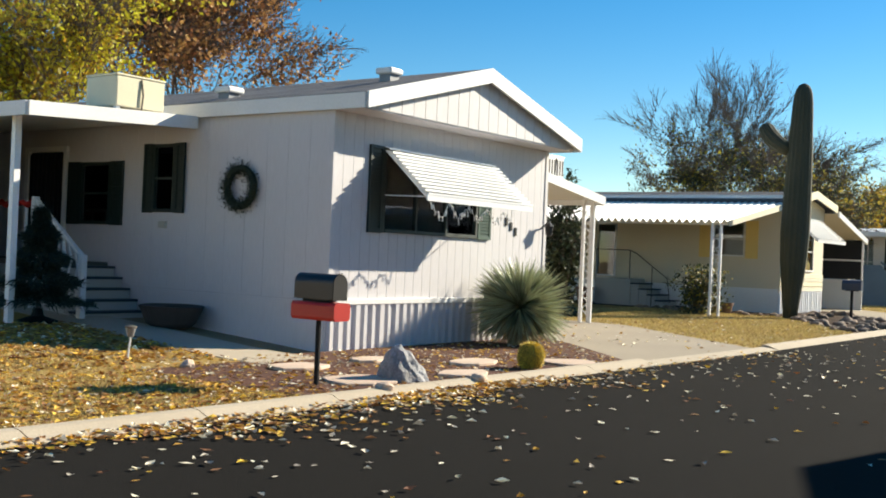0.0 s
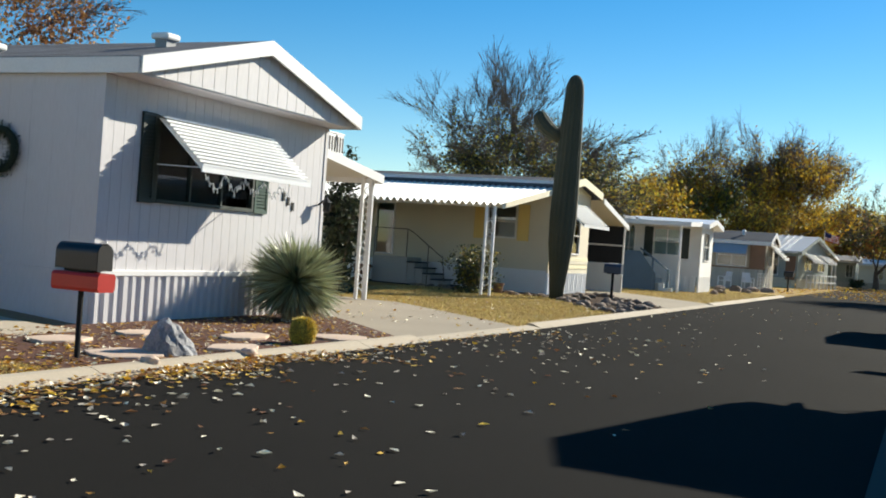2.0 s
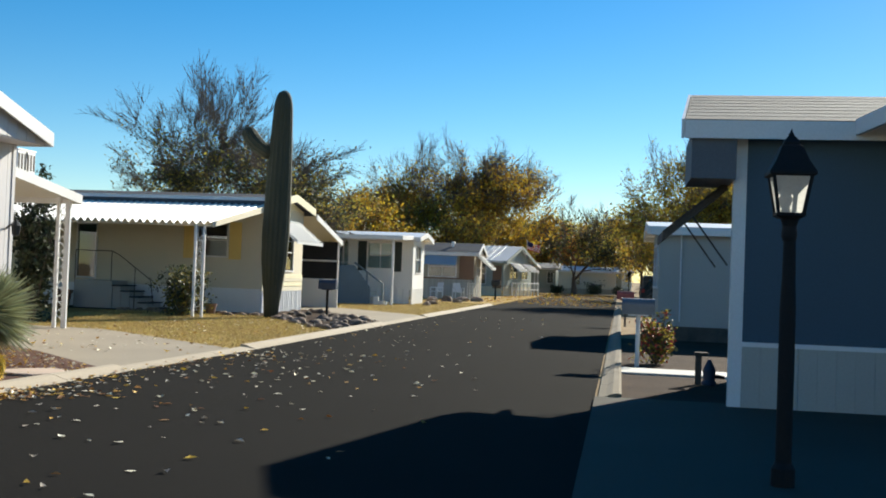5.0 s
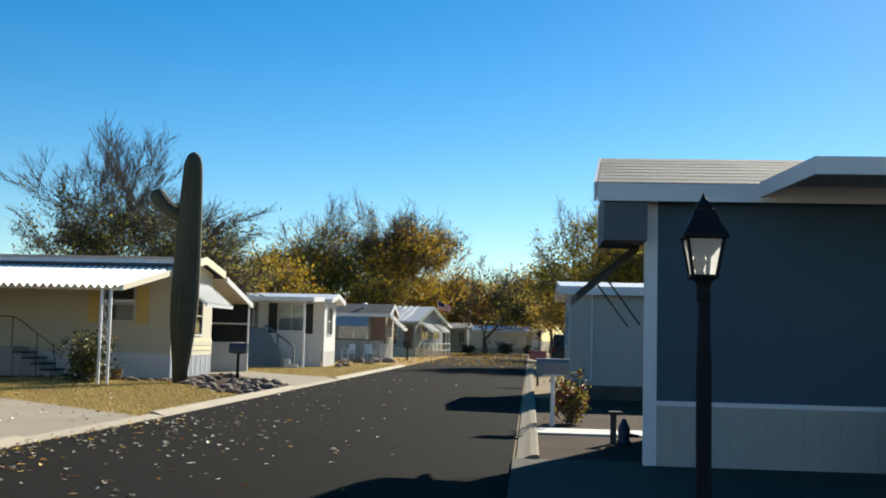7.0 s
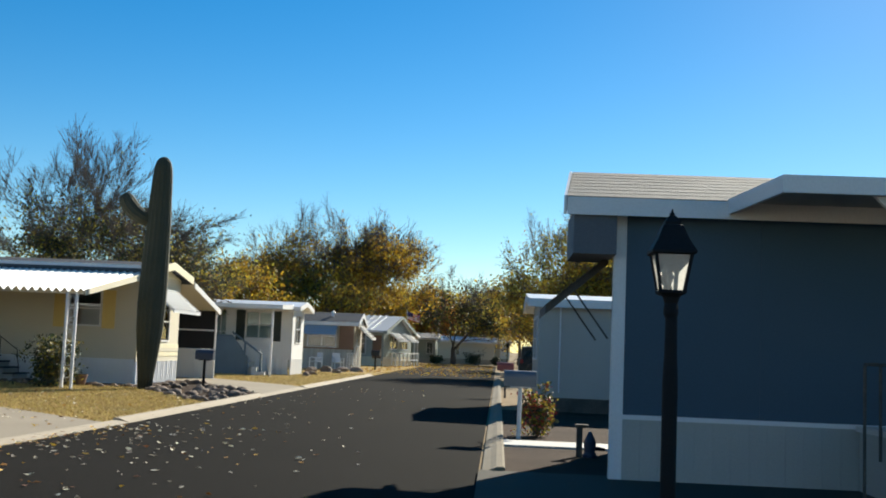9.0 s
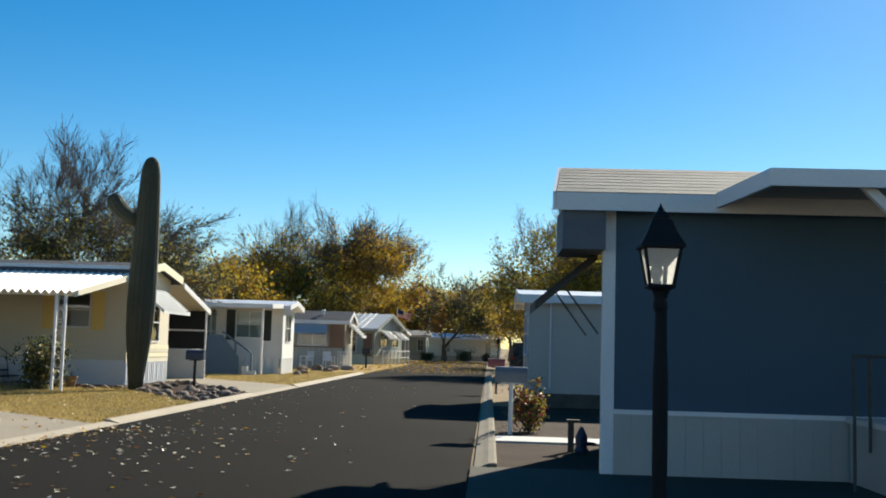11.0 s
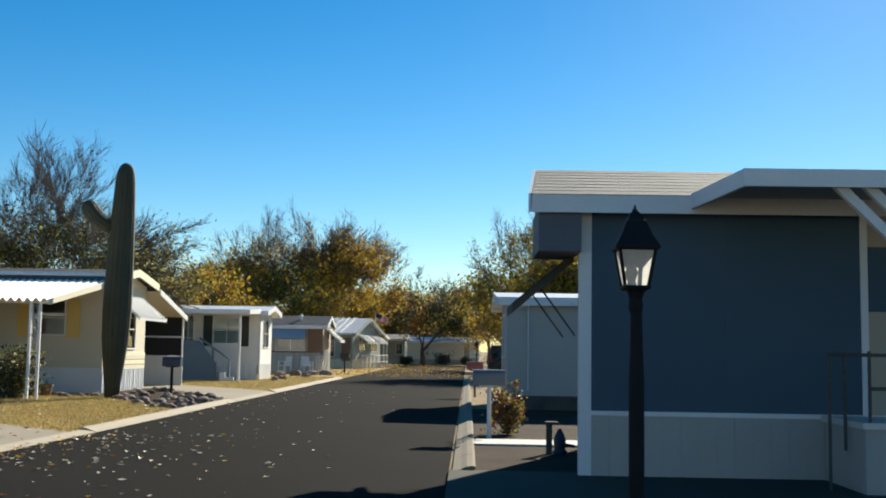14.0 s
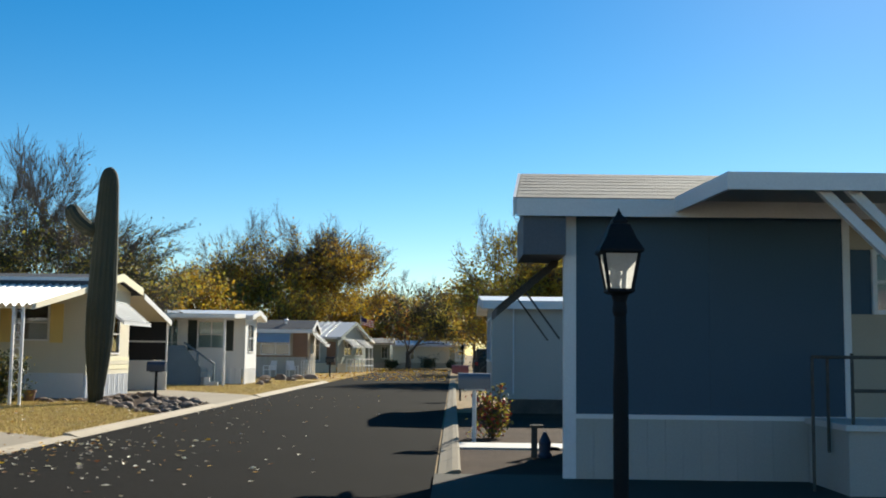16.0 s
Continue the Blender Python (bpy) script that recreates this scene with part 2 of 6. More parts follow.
def raw(name, verts, faces, mats, index=None, origin=Vector((0, 0, 0)), parent=None, smooth=False):
    """A mesh from computed arrays, for leaves, twigs and other crowded pieces."""
    me = bpy.data.meshes.new(name)
    v = np.asarray(verts, float) - np.array(origin)
    me.from_pydata(v.tolist(), [], faces)
    for k in mats:
        me.materials.append(k)
    if index is not None:
        me.polygons.foreach_set("material_index", np.asarray(index, np.int32))
    if smooth:
        me.shade_smooth()
    ob = new(name, me)
    if parent:
        ob.parent = parent
        ORIGIN[ob.name] = ORIGIN[parent.name]
    return ob


def box(bm, x0, x1, y0, y1, z0, z1, bevel=0.0):
    vs = [bm.verts.new((x, y, z)) for z in (z0, z1) for y in (y0, y1) for x in (x0, x1)]
    fs = [bm.faces.new([vs[i] for i in q]) for q in ((0, 2, 3, 1), (4, 5, 7, 6), (0, 1, 5, 4), (2, 6, 7, 3), (0, 4, 6, 2), (1, 3, 7, 5))]
    if bevel:
        bmesh.ops.bevel(bm, geom=list({e for f in fs for e in f.edges}), offset=bevel, segments=2, affect="EDGES", profile=0.5)
    return bm


def boxed(*a, bevel=0.0):
    return box(bmesh.new(), *a, bevel=bevel)


def prism(bm, outline, axis, a, b):
    """An outline of (u, v) pairs extruded along an axis: x takes (y, z), y takes (x, z), z takes (x, y)."""
    def put(u, v, w):
        return {"x": (w, u, v), "y": (u, w, v), "z": (u, v, w)}[axis]
    lo = [bm.verts.new(put(u, v, a)) for u, v in outline]
    hi = [bm.verts.new(put(u, v, b)) for u, v in outline]
    bm.faces.new(lo)
    bm.faces.new(hi[::-1])
    n = len(lo)
    for i in range(n):
        bm.faces.new((lo[i], hi[i], hi[(i + 1) % n], lo[(i + 1) % n]))
    return bm


def tube(bm, pts, radii, sides=8, cap=True):
    """A tube through points."""
    pts = [Vector(p) for p in pts]
    if not isinstance(radii, (list, tuple)):
        radii = [radii] * len(pts)
    rings = []
    for i, p in enumerate(pts):
        d = (pts[min(i + 1, len(pts) - 1)] - pts[max(i - 1, 0)]).normalized()
        a = d.orthogonal().normalized() if i == 0 else (a - d * a.dot(d)).normalized()
        b = d.cross(a)
        rings.append([bm.verts.new(p + (a * math.cos(k * math.tau / sides) + b * math.sin(k * math.tau / sides)) * radii[i]) for k in range(sides)])
    for r, s in zip(rings, rings[1:]):
        for k in range(sides):
            bm.faces.new((r[k], r[(k + 1) % sides], s[(k + 1) % sides], s[k]))
    if cap:
        bm.faces.new(rings[0][::-1])
        bm.faces.new(rings[-1])
    return bm


def turned(bm, at, profile, sides=20):
    """A lathe shape from (radius, height) pairs."""
    rings = [[bm.verts.new((at[0] + r * math.cos(k * math.tau / sides), at[1] + r * math.sin(k * math.tau / sides), at[2] + z)) for k in range(sides)] for r, z in profile]
    for r, s in zip(rings, rings[1:]):
        for k in range(sides):
            bm.faces.new((r[k], r[(k + 1) % sides], s[(k + 1) % sides], s[k]))
    bm.faces.new(rings[0][::-1])
    bm.faces.new(rings[-1])
    return bm


def beam(bm, p, q, w, d=None):
    """A straight bar of w by d from p to q."""
    p, q = Vector(p), Vector(q)
    d = d or w
    t = (q - p).normalized()
    up = Vector((0, 0, 1)) if abs(t.z) < 0.95 else Vector((0, 1, 0))
    a = t.cross(up).normalized() * w / 2
    b = a.cross(t).normalized() * d / 2
    lo = [bm.verts.new(p + s * a + r * b) for s, r in ((-1, -1), (1, -1), (1, 1), (-1, 1))]
    hi = [bm.verts.new(q + s * a + r * b) for s, r in ((-1, -1), (1, -1), (1, 1), (-1, 1))]
    bm.faces.new(lo[::-1])
    bm.faces.new(hi)
    for i in range(4):
        bm.faces.new((lo[i], lo[(i + 1) % 4], hi[(i + 1) % 4], hi[i]))
    return bm


def slab(bm, corners, thick):
    """A plate: four upper corners in order round it, and its thickness downwards."""
    hi = [bm.verts.new(c) for c in corners]
    lo = [bm.verts.new((c[0], c[1], c[2] - thick)) for c in corners]
    bm.faces.new(hi)
    bm.faces.new(lo[::-1])
    n = len(hi)
    for i in range(n):
        bm.faces.new((hi[i], lo[i], lo[(i + 1) % n], hi[(i + 1) % n]))
    return bm


def wall(bm, axis, c0, c1, a0, a1, z0, z1, holes=()):
    """A wall between c0 and c1 on its axis, with holes (a0, a1, z0, z1) that go through it."""
    us = sorted({a0, a1, *[h[i] for h in holes for i in (0, 1)]})
    zs = sorted({z0, z1, *[h[i] for h in holes for i in (2, 3)]})
    for u0, u1 in zip(us, us[1:]):
        for w0, w1 in zip(zs, zs[1:]):
            if any(h[0] < (u0 + u1) / 2 < h[1] and h[2] < (w0 + w1) / 2 < h[3] for h in holes):
                continue
            box(bm, *((c0, c1, u0, u1) if axis == "x" else (u0, u1, c0, c1)), w0, w1)
    return bm


def boards(parent, mat, axis, c0, c1, a0, a1, z0, z1, width, holes=(), name="board", gap=0.012):
    """Upright boards with open grooves between them; each is a piece of its own, cut round the holes."""
    n = max(1, round((a1 - a0) / width))
    w = (a1 - a0) / n
    for i in range(n):
        u0, u1 = a0 + i * w + gap / 2, a0 + (i + 1) * w - gap / 2
        cut = sorted([(h[2], h[3]) for h in holes if h[0] < u1 and h[1] > u0])
        z = z0
        for lo, hi in cut + [(z1, z1)]:
            if lo - z > 0.01:
                part(name, boxed(*((c0, c1, u0, u1) if axis == "x" else (u0, u1, c0, c1)), z, lo), mat, parent)
            z = max(z, hi)


def ribbed_sheet(axis, c, out, a0, a1, z0, z1, n, depth=0.026, thick=0.03):
    """One sheet of ribbed metal cladding whose face stands at c and looks along out."""
    w = (a1 - a0) / n
    face = []
    for i in range(n):
        u = a0 + i * w
        k = 0.16 * math.sin(i * 2.4)
        face += [(u, 0), (u + w * 0.22, depth), (u + w * (0.60 + k), depth), (u + w * (0.78 + k), 0)]
    face.append((a1, 0))
    line = [(u, c + out * d) for u, d in face] + [(a1, c - out * thick), (a0, c - out * thick)]
    return prism(bmesh.new(), [(v, u) if axis == "x" else (u, v) for u, v in line], "z", z0, z1)


def window(parent, axis, c, out, a0, a1, z0, z1, frame_mat, bars=1, fill=None, sash=True, f=0.05):
    """A framed window in a wall plane at c; out is +1 or -1, the way it faces."""
    def b(bm, u0, u1, w0, w1, d0, d1):
        lo, hi = sorted((c + out * d0, c + out * d1))
        return box(bm, *((lo, hi, u0, u1) if axis == "x" else (u0, u1, lo, hi)), w0, w1)
    win = part("window", b(b(b(b(bmesh.new(), a0 - f, a0, z0 - f, z1 + f, -0.05, 0.035), a1, a1 + f, z0 - f, z1 + f, -0.05, 0.035), a0, a1, z1, z1 + f, -0.05, 0.035), a0, a1, z0 - f, z0, -0.05, 0.045), frame_mat, parent)
    n = bars + 1
    for i in range(1, n):
        u = a0 + (a1 - a0) * i / n
        part("glazing_bar", b(bmesh.new(), u - 0.018, u + 0.018, z0, z1, -0.03, 0.015), frame_mat, win)
    if sash:
        part("glazing_bar", b(bmesh.new(), a0, a1, (z0 + z1) / 2 - 0.016, (z0 + z1) / 2 + 0.016, -0.028, 0.018), frame_mat, win)
    pane = part("pane", b(bmesh.new(), a0, a1, z0, z1, -0.022, -0.016), M["glass"], win)
    pane.visible_shadow = False
    if fill:
        bm = bmesh.new()
        m = max(6, int((a1 - a0) / 0.09))
        for i in range(m):
            u = a0 + (a1 - a0) * i / m
            b(bm, u, u + (a1 - a0) / m, z0, z1, -0.11 - 0.015 * (i % 2), -0.10 - 0.015 * (i % 2))
        part("curtain", bm, fill, win)
    return win


def shutter(parent, axis, c, out, a0, a1, z0, z1, mat, slats=14):
    """A louvred shutter: a frame and tilted slats."""
    def b(bm, u0, u1, w0, w1, d0, d1):
        lo, hi = sorted((c + out * d0, c + out * d1))
        return box(bm, *((lo, hi, u0, u1) if axis == "x" else (u0, u1, lo, hi)), w0, w1)
    f = 0.045
    bm = bmesh.new()
    b(bm, a0, a0 + f, z0, z1, 0.002, 0.04)
    b(bm, a1 - f, a1, z0, z1, 0.002, 0.04)
    b(bm, a0 + f, a1 - f, z0, z0 + f, 0.002, 0.04)
    b(bm, a0 + f, a1 - f, z1 - f, z1, 0.002, 0.04)
    b(bm, a0 + f, a1 - f, z0 + f, z1 - f, 0.002, 0.010)
    ob = part("shutter", bm, mat, parent)
    h = (z1 - z0 - 2 * f) / slats
    for i in range(slats):
        bm = bmesh.new()
        w0 = z0 + f + i * h
        b(bm, a0 + f, a1 - f, w0, w0 + h * 0.62, 0.012, 0.032)
        part("slat", bm, mat, ob)
    return ob

# ---- ground and road ----
def rise(x, y):
    """Height of the yards: they climb gently towards the first home's porch."""
    if x > -9.2:
        return 0.0
    k = min(max((17.5 - y) / 2.5, 0), 1)
    return min(0.064 * (-9.2 - x), 0.42) * k


def ground_z(x, y):
    return rise(x, y) + 0.03


bm = bmesh.new()
xs = [-1500, -400, -120, -60, -40, -30, -26, -22, -20, -18, -17, -16, -15, -14, -13, -12, -11, -10, -9.2, -8, -6.87, 0.10, 3, 8, 16, 30, 60, 150, 400, 1500]
ys = [-600, -150, -50, -20, -8, 0, 4, 8, 12, 15, 15.8, 16.6, 17.5, 20, 26, 32, 45, 60, 80, 110, 150, 300, 800, 2500]
grid = [[bm.verts.new((x, y, rise(x, y) + (0.0 if -6.88 < x < 0.12 else 0.012))) for x in xs] for y in ys]
for j in range(len(ys) - 1):
    for i in range(len(xs) - 1):
        bm.faces.new((grid[j][i], grid[j][i + 1], grid[j + 1][i + 1], grid[j + 1][i]))
tagged(link_mesh("ground", bm, M["earth"]), "dry bare desert earth between the homes", "ground", kind="structure")

# road with a slight crown
bm = bmesh.new()
prof = [(-6.50, 0.014), (-6.20, 0.016), (-5.2, 0.030), (-3.2, 0.045), (-1.2, 0.030), (-0.22, 0.016)]
ysr = [-40 + 4 * i for i in range(36)]
rows = [[bm.verts.new((x, y, z)) for x, z in prof] for y in ysr]
for a, b in zip(rows, rows[1:]):
    for i in range(len(prof) - 1):
        bm.faces.new((a[i], a[i + 1], b[i + 1], b[i]))
tagged(link_mesh("road", bm, M["asphalt"]), "dark worn asphalt lane scattered with fallen leaves", "road", kind="structure")


def west(y):
    """The lane's western edge, which swings in slightly past the first home."""
    return -6.38 + 0.0235 * min(max(y, -8.0), 17.0)


DRIVES = ((12.7, 17.0), (28.5, 34.5))


# low rolled concrete kerbs, cast in lengths, dropped across the driveways
def kerb(name, edge, width, y0, y1, step, mat, label):
    k = thing(name, (edge(y0), y0, 0), label, "kerb", kind="structure")
    s = 1 if width > 0 else -1
    y = y0
    while y < y1:
        mid = y + step / 2
        h = 0.45 if s < 0 and any(a < mid < b for a, b in DRIVES) else 1.0
        bm = bmesh.new()
        out = [(0, -0.05), (0, 0.024), (width * 0.35, 0.024 + 0.030 * h), (width * 0.62, 0.024 + 0.062 * h), (width - s * 0.03, 0.024 + 0.070 * h), (width, 0.024 + 0.060 * h), (width, -0.05)]
        ends = [[bm.verts.new((edge(v) + d, v, z)) for d, z in out] for v in (y + 0.006, y + step - 0.006)]
        bm.faces.new(ends[0])
        bm.faces.new(ends[1][::-1])
        for i in range(len(out)):
            j = (i + 1) % len(out)
            bm.faces.new((ends[0][i], ends[1][i], ends[1][j], ends[0][j]))
        part("kerb_length", bm, mat, k)
        y += step


kerb("kerb_west", west, -0.29, -8.0, 52.0, 1.5, M["concrete"], "low pale concrete rolled kerb with leaves in its gutter")
kerb("kerb_east", lambda y: -0.18, 0.27, 12.72, 57.0, 1.5, M["kerb_worn"], "low worn tan concrete kerb along the lane")


def patch(name, corners, mat, label, category="ground", thick=0.04, lift=0.035):
    """A thin sheet of paving or soil that follows the ground; without a first x it begins under the west kerb."""
    bm = bmesh.new()
    (x0, y0), (x1, y1) = corners
    n, m = max(1, int(abs(x1 - (x0 or -6.4)) / 1.0)), max(1, int(abs(y1 - y0) / 1.5))
    g = []
    for j in range(m + 1):
        y = y0 + (y1 - y0) * j / m
        xa = west(y) - 0.2 if x0 is None else x0
        g.append([bm.verts.new((xa + (x1 - xa) * i / n, y, rise(xa + (x1 - xa) * i / n, y) + lift)) for i in range(n + 1)])
    for j in range(m):
        for i in range(n):
            bm.faces.new((g[j][i], g[j][i + 1], g[j + 1][i + 1], g[j + 1][i]))
    r = bmesh.ops.extrude_face_region(bm, geom=bm.faces[:])
    bmesh.ops.translate(bm, verts=[v for v in r["geom"] if isinstance(v, bmesh.types.BMVert)], vec=(0, 0, -thick))
    return tagged(link_mesh(name, bm, mat), label, category, kind="structure")


def lot(name, outline, mat, label, category="ground", lift=0.045):
    """A flat sheet of paving or soil with any outline."""
    return tagged(link_mesh(name, prism(bmesh.new(), outline, "z", 0.0, lift), mat), label, category, kind="structure")


def kerbside(y):
    return (west(y) - 0.2, y)


def inside(x, y, outline):
    """Whether a point lies in an outline."""
    odd = False
    for (xa, ya), (xb, yb) in zip(outline, outline[1:] + outline[:1]):
        if (ya > y) != (yb > y) and x < xa + (xb - xa) * (y - ya) / (yb - ya):
            odd = not odd
    return odd


BED_1 = [kerbside(6.9), kerbside(12.7), (-8.35, 14.7), (-9.36, 15.5), (-9.36, 6.9)]
DRIVE_1 = [kerbside(12.7), kerbside(17.0), (-10.1, 20.3), (-22, 21.5), (-22, 15.5), (-9.36, 15.5), (-8.35, 14.7)]
LAWN_2 = [kerbside(17.0), kerbside(23.3), (-8.6, 27.2), (-9.7, 29.0), (-24, 29.3), (-24, 21.5), (-22, 21.5), (-10.1, 20.3)]
BED_2 = [kerbside(23.3), kerbside(28.5), (-9.0, 33.6), (-10.4, 35.1), (-24, 35.1), (-24, 29.3), (-9.7, 29.0), (-8.6, 27.2)]
DRIVE_2 = [kerbside(28.5), kerbside(34.5), (-10.3, 38.6), (-22, 40), (-22, 35.1), (-10.4, 35.1), (-9.0, 33.6)]
LAWN_3 = [kerbside(34.5), kerbside(52.0), (-24, 52), (-24, 40), (-22, 40), (-10.3, 38.6)]
patch("lawn_1", ((None, -8), (-24, 8.4)), M["lawn"], "dry straw-coloured lawn under fallen leaves", lift=0.05)
patch("walkway", ((-8.6, 8.4), (-17, 9.45)), M["concrete"], "concrete walkway along the home to its steps", "path", lift=0.055)
lot("gravel_bed", BED_1, M["mulch"], "dark red gravel bed with flagstones and leaves", lift=0.06)
lot("driveway_1", DRIVE_1, M["drive"], "pale concrete driveway under a carport", "driveway", lift=0.05)
lot("lawn_2", LAWN_2, M["lawn"], "dry yellow lawn beside the cream home")
lot("stone_bed", BED_2, M["dark_mulch"], "dark gravel bed with loose stones round a cactus")
lot("driveway_2", DRIVE_2, M["drive"], "pale concrete driveway beside the cream home", "driveway", lift=0.05)
lot("lawn_3", LAWN_3, M["lawn"], "dry yellow lawn before a white home")
patch("lawn_4", ((-6.0, 52.0), (-24, 104.0)), M["lawn"], "yellow leaf-strewn lawn at the lane's end", lift=0.06)
# this driveway's shade is partly painted: its concrete is coloured far darker
patch("driveway_3", ((-0.215, -8.0), (24, 12.7)), M["shaded_concrete"], "concrete driveway of the blue home, coloured dark for its shade", "driveway", lift=0.05)
patch("mulch_bed_1", ((0.08, 12.7), (24, 16.0)), M["dark_mulch"], "brown mulch bed beside the blue home", lift=0.045)
patch("garden_path", ((0.09, 16.0), (9, 16.9)), M["path"], "pale concrete garden path", "path", lift=0.075)
patch("mulch_bed_2", ((0.08, 16.9), (24, 26.0)), M["dark_mulch"], "brown mulch bed with a rose bush", lift=0.045)


# ---- first home, lilac grey ----
def gable_roof(parent, x_front, x_back, y0, y1, z_eave, z_ridge, fascia, mat, trim, rows=0, eave=None):
    """A low gable roof whose ridge runs away from the lane, with fascia boards and optional shingle courses."""
    ym = (y0 + y1) / 2
    bm = bmesh.new()
    t = 0.05
    prism(bm, [(y0, z_eave), (ym, z_ridge), (y1, z_eave), (y1, z_eave - t), (ym, z_ridge - t), (y0, z_eave - t)], "x", x_front, x_back)
    roof = part("roof", bm, mat, parent)
    for s, (ya, yb) in (("n", (y0, ym)), ("f", (y1, ym))):
        bm = bmesh.new()
        d = 0.04 if x_front > x_back else -0.04
        prism(bm, [(ya, z_eave + 0.012), (yb, z_ridge + 0.012), (yb, z_ridge - fascia), (ya, z_eave - fascia)], "x", x_front + d * 0.2, x_front + d)
        part("rake_board", bm, trim, roof)
        bm = bmesh.new()
        w = 0.03 if ya > yb else -0.03
        box(bm, min(x_front, x_back), max(x_front, x_back), min(ya, ya + w), max(ya, ya + w), z_eave - fascia, z_eave - 0.004)
        part("fascia", bm, eave or trim, roof)
    if rows:
        for side in (0, 1):
            for i in range(rows):
                f0, f1 = i / rows, (i + 1.12) / rows
                f1 = min(f1, 1)
                ya, yb = (y0 + (ym - y0) * f0, y0 + (ym - y0) * f1) if side == 0 else (y1 + (ym - y1) * f0, y1 + (ym - y1) * f1)
                za, zb = z_eave + (z_ridge - z_eave) * f0, z_eave + (z_ridge - z_eave) * f1
                bm = bmesh.new()
                prism(bm, [(ya, za + 0.004), (ya, za + 0.012), (yb, zb + 0.008), (yb, zb + 0.004)], "x", x_front, x_back)
                part("shingle_course", bm, mat, roof)
    return roof


AX, AY0, AY1 = -9.37, 10.17, 15.55
A_TOP = 3.17
home_a = thing("mobile_home", (AX, AY0, 0), "lilac-grey mobile home with white gable, awning and dark shutters", "mobile home")
win_front = (11.22, 13.42, 1.68, 2.74)
side_holes = [(-12.86, -12.46, 1.86, 2.76), (-14.62, -13.95, 1.66, 2.52), (-16.12, -15.08, 1.02, 2.78)]
part("wall", wall(bmesh.new(), "x", AX - 0.14, AX - 0.02, AY0 + 0.02, AY1 - 0.02, 0.0, A_TOP, [win_front]), M["siding_grey"], home_a)
part("wall", wall(bmesh.new(), "y", AY0 + 0.02, AY0 + 0.14, -24.0, AX - 0.14, 0.0, A_TOP, side_holes), M["siding_grey"], home_a)
part("wall", boxed(-24.0, AX - 0.14, AY1 - 0.14, AY1 - 0.02, 0.0, A_TOP), M["siding_grey"], home_a)
part("wall", boxed(-24.14, -24.0, AY0 + 0.02, AY1 - 0.02, 0.0, A_TOP), M["siding_grey"], home_a)
part("floor", boxed(-24.0, AX - 0.14, AY0 + 0.14, AY1 - 0.14, 0.72, 0.80), M["dark"], home_a)
boards(home_a, M["siding_grey"], "x", AX - 0.02, AX, AY0, AY1, 0.72, A_TOP, 0.20, gap=0.006, holes=[(win_front[0] - 0.05, win_front[1] + 0.05, win_front[2] - 0.05, win_front[3] + 0.05)])
boards(home_a, M["siding_grey"], "y", AY0, AY0 + 0.02, -18.0, AX - 0.02, 0.72, A_TOP, 0.40, [(h[0] - 0.05, h[1] + 0.05, h[2] - 0.05, h[3] + 0.05) for h in side_holes], gap=0.0025)
# ribbed skirting
part("skirting", ribbed_sheet("x", AX + 0.004, 1, AY0, AY1, 0.0, 0.655, 32, depth=0.030), M["siding_grey"], home_a, "ribbed lilac-grey metal skirting")
part("belt_board", boxed(AX - 0.01, AX + 0.045, AY0 - 0.01, AY1 + 0.01, 0.655, 0.73, bevel=0.006), M["trim_white"], home_a)
part("skirting", boxed(-24.0, AX - 0.02, AY0 - 0.012, AY0 + 0.02, 0.0, 0.64), M["siding_grey"], home_a)
part("belt_board", boxed(-24.0, AX - 0.02, AY0 - 0.03, AY0 + 0.02, 0.64, 0.70), M["siding_grey"], home_a)
for y in (AY0 - 0.012, AY1 - 0.07):
    part("corner_trim", boxed(AX - 0.075, AX + 0.014, y, y + 0.082, 0.73, A_TOP), M["siding_grey"], home_a)
# projecting gable over the front wall
GX = AX + 0.47
prism_out = [(AY0 - 0.02, A_TOP + 0.02), (AY1 + 0.02, A_TOP + 0.02), (AY1 + 0.02, 3.22), ((AY0 + AY1) / 2, 3.96), (AY0 - 0.02, 3.22)]
part("gable", prism(bmesh.new(), prism_out, "x", GX - 0.03, GX), M["siding_grey"], home_a)
gb = 21
for i in range(gb):
    y0 = AY0 + (AY1 - AY0) * i / gb
    y1 = AY0 + (AY1 - AY0) * (i + 1) / gb - 0.012
    ym = (AY0 + AY1) / 2
    top = [3.24 + 0.74 * (1 - abs(y - ym) / (ym - AY0)) - 0.02 for y in (y0, y1)]
    part("board", prism(bmesh.new(), [(y0, A_TOP + 0.02), (y1, A_TOP + 0.02), (y1, top[1]), (y0, top[0])], "x", GX, GX + 0.015), M["siding_grey"], home_a)
part("soffit", boxed(AX, GX, AY0, AY1, A_TOP, A_TOP + 0.018), M["siding_grey"], home_a)
part("ceiling", boxed(-24.0, AX, AY0, AY1, A_TOP, A_TOP + 0.05), M["siding_grey"], home_a)
gable_roof(home_a, GX + 0.10, -24.2, AY0 - 0.06, AY1 + 0.06, 3.36, 4.09, 0.20, M["shingle"], M["trim_white"], rows=9)
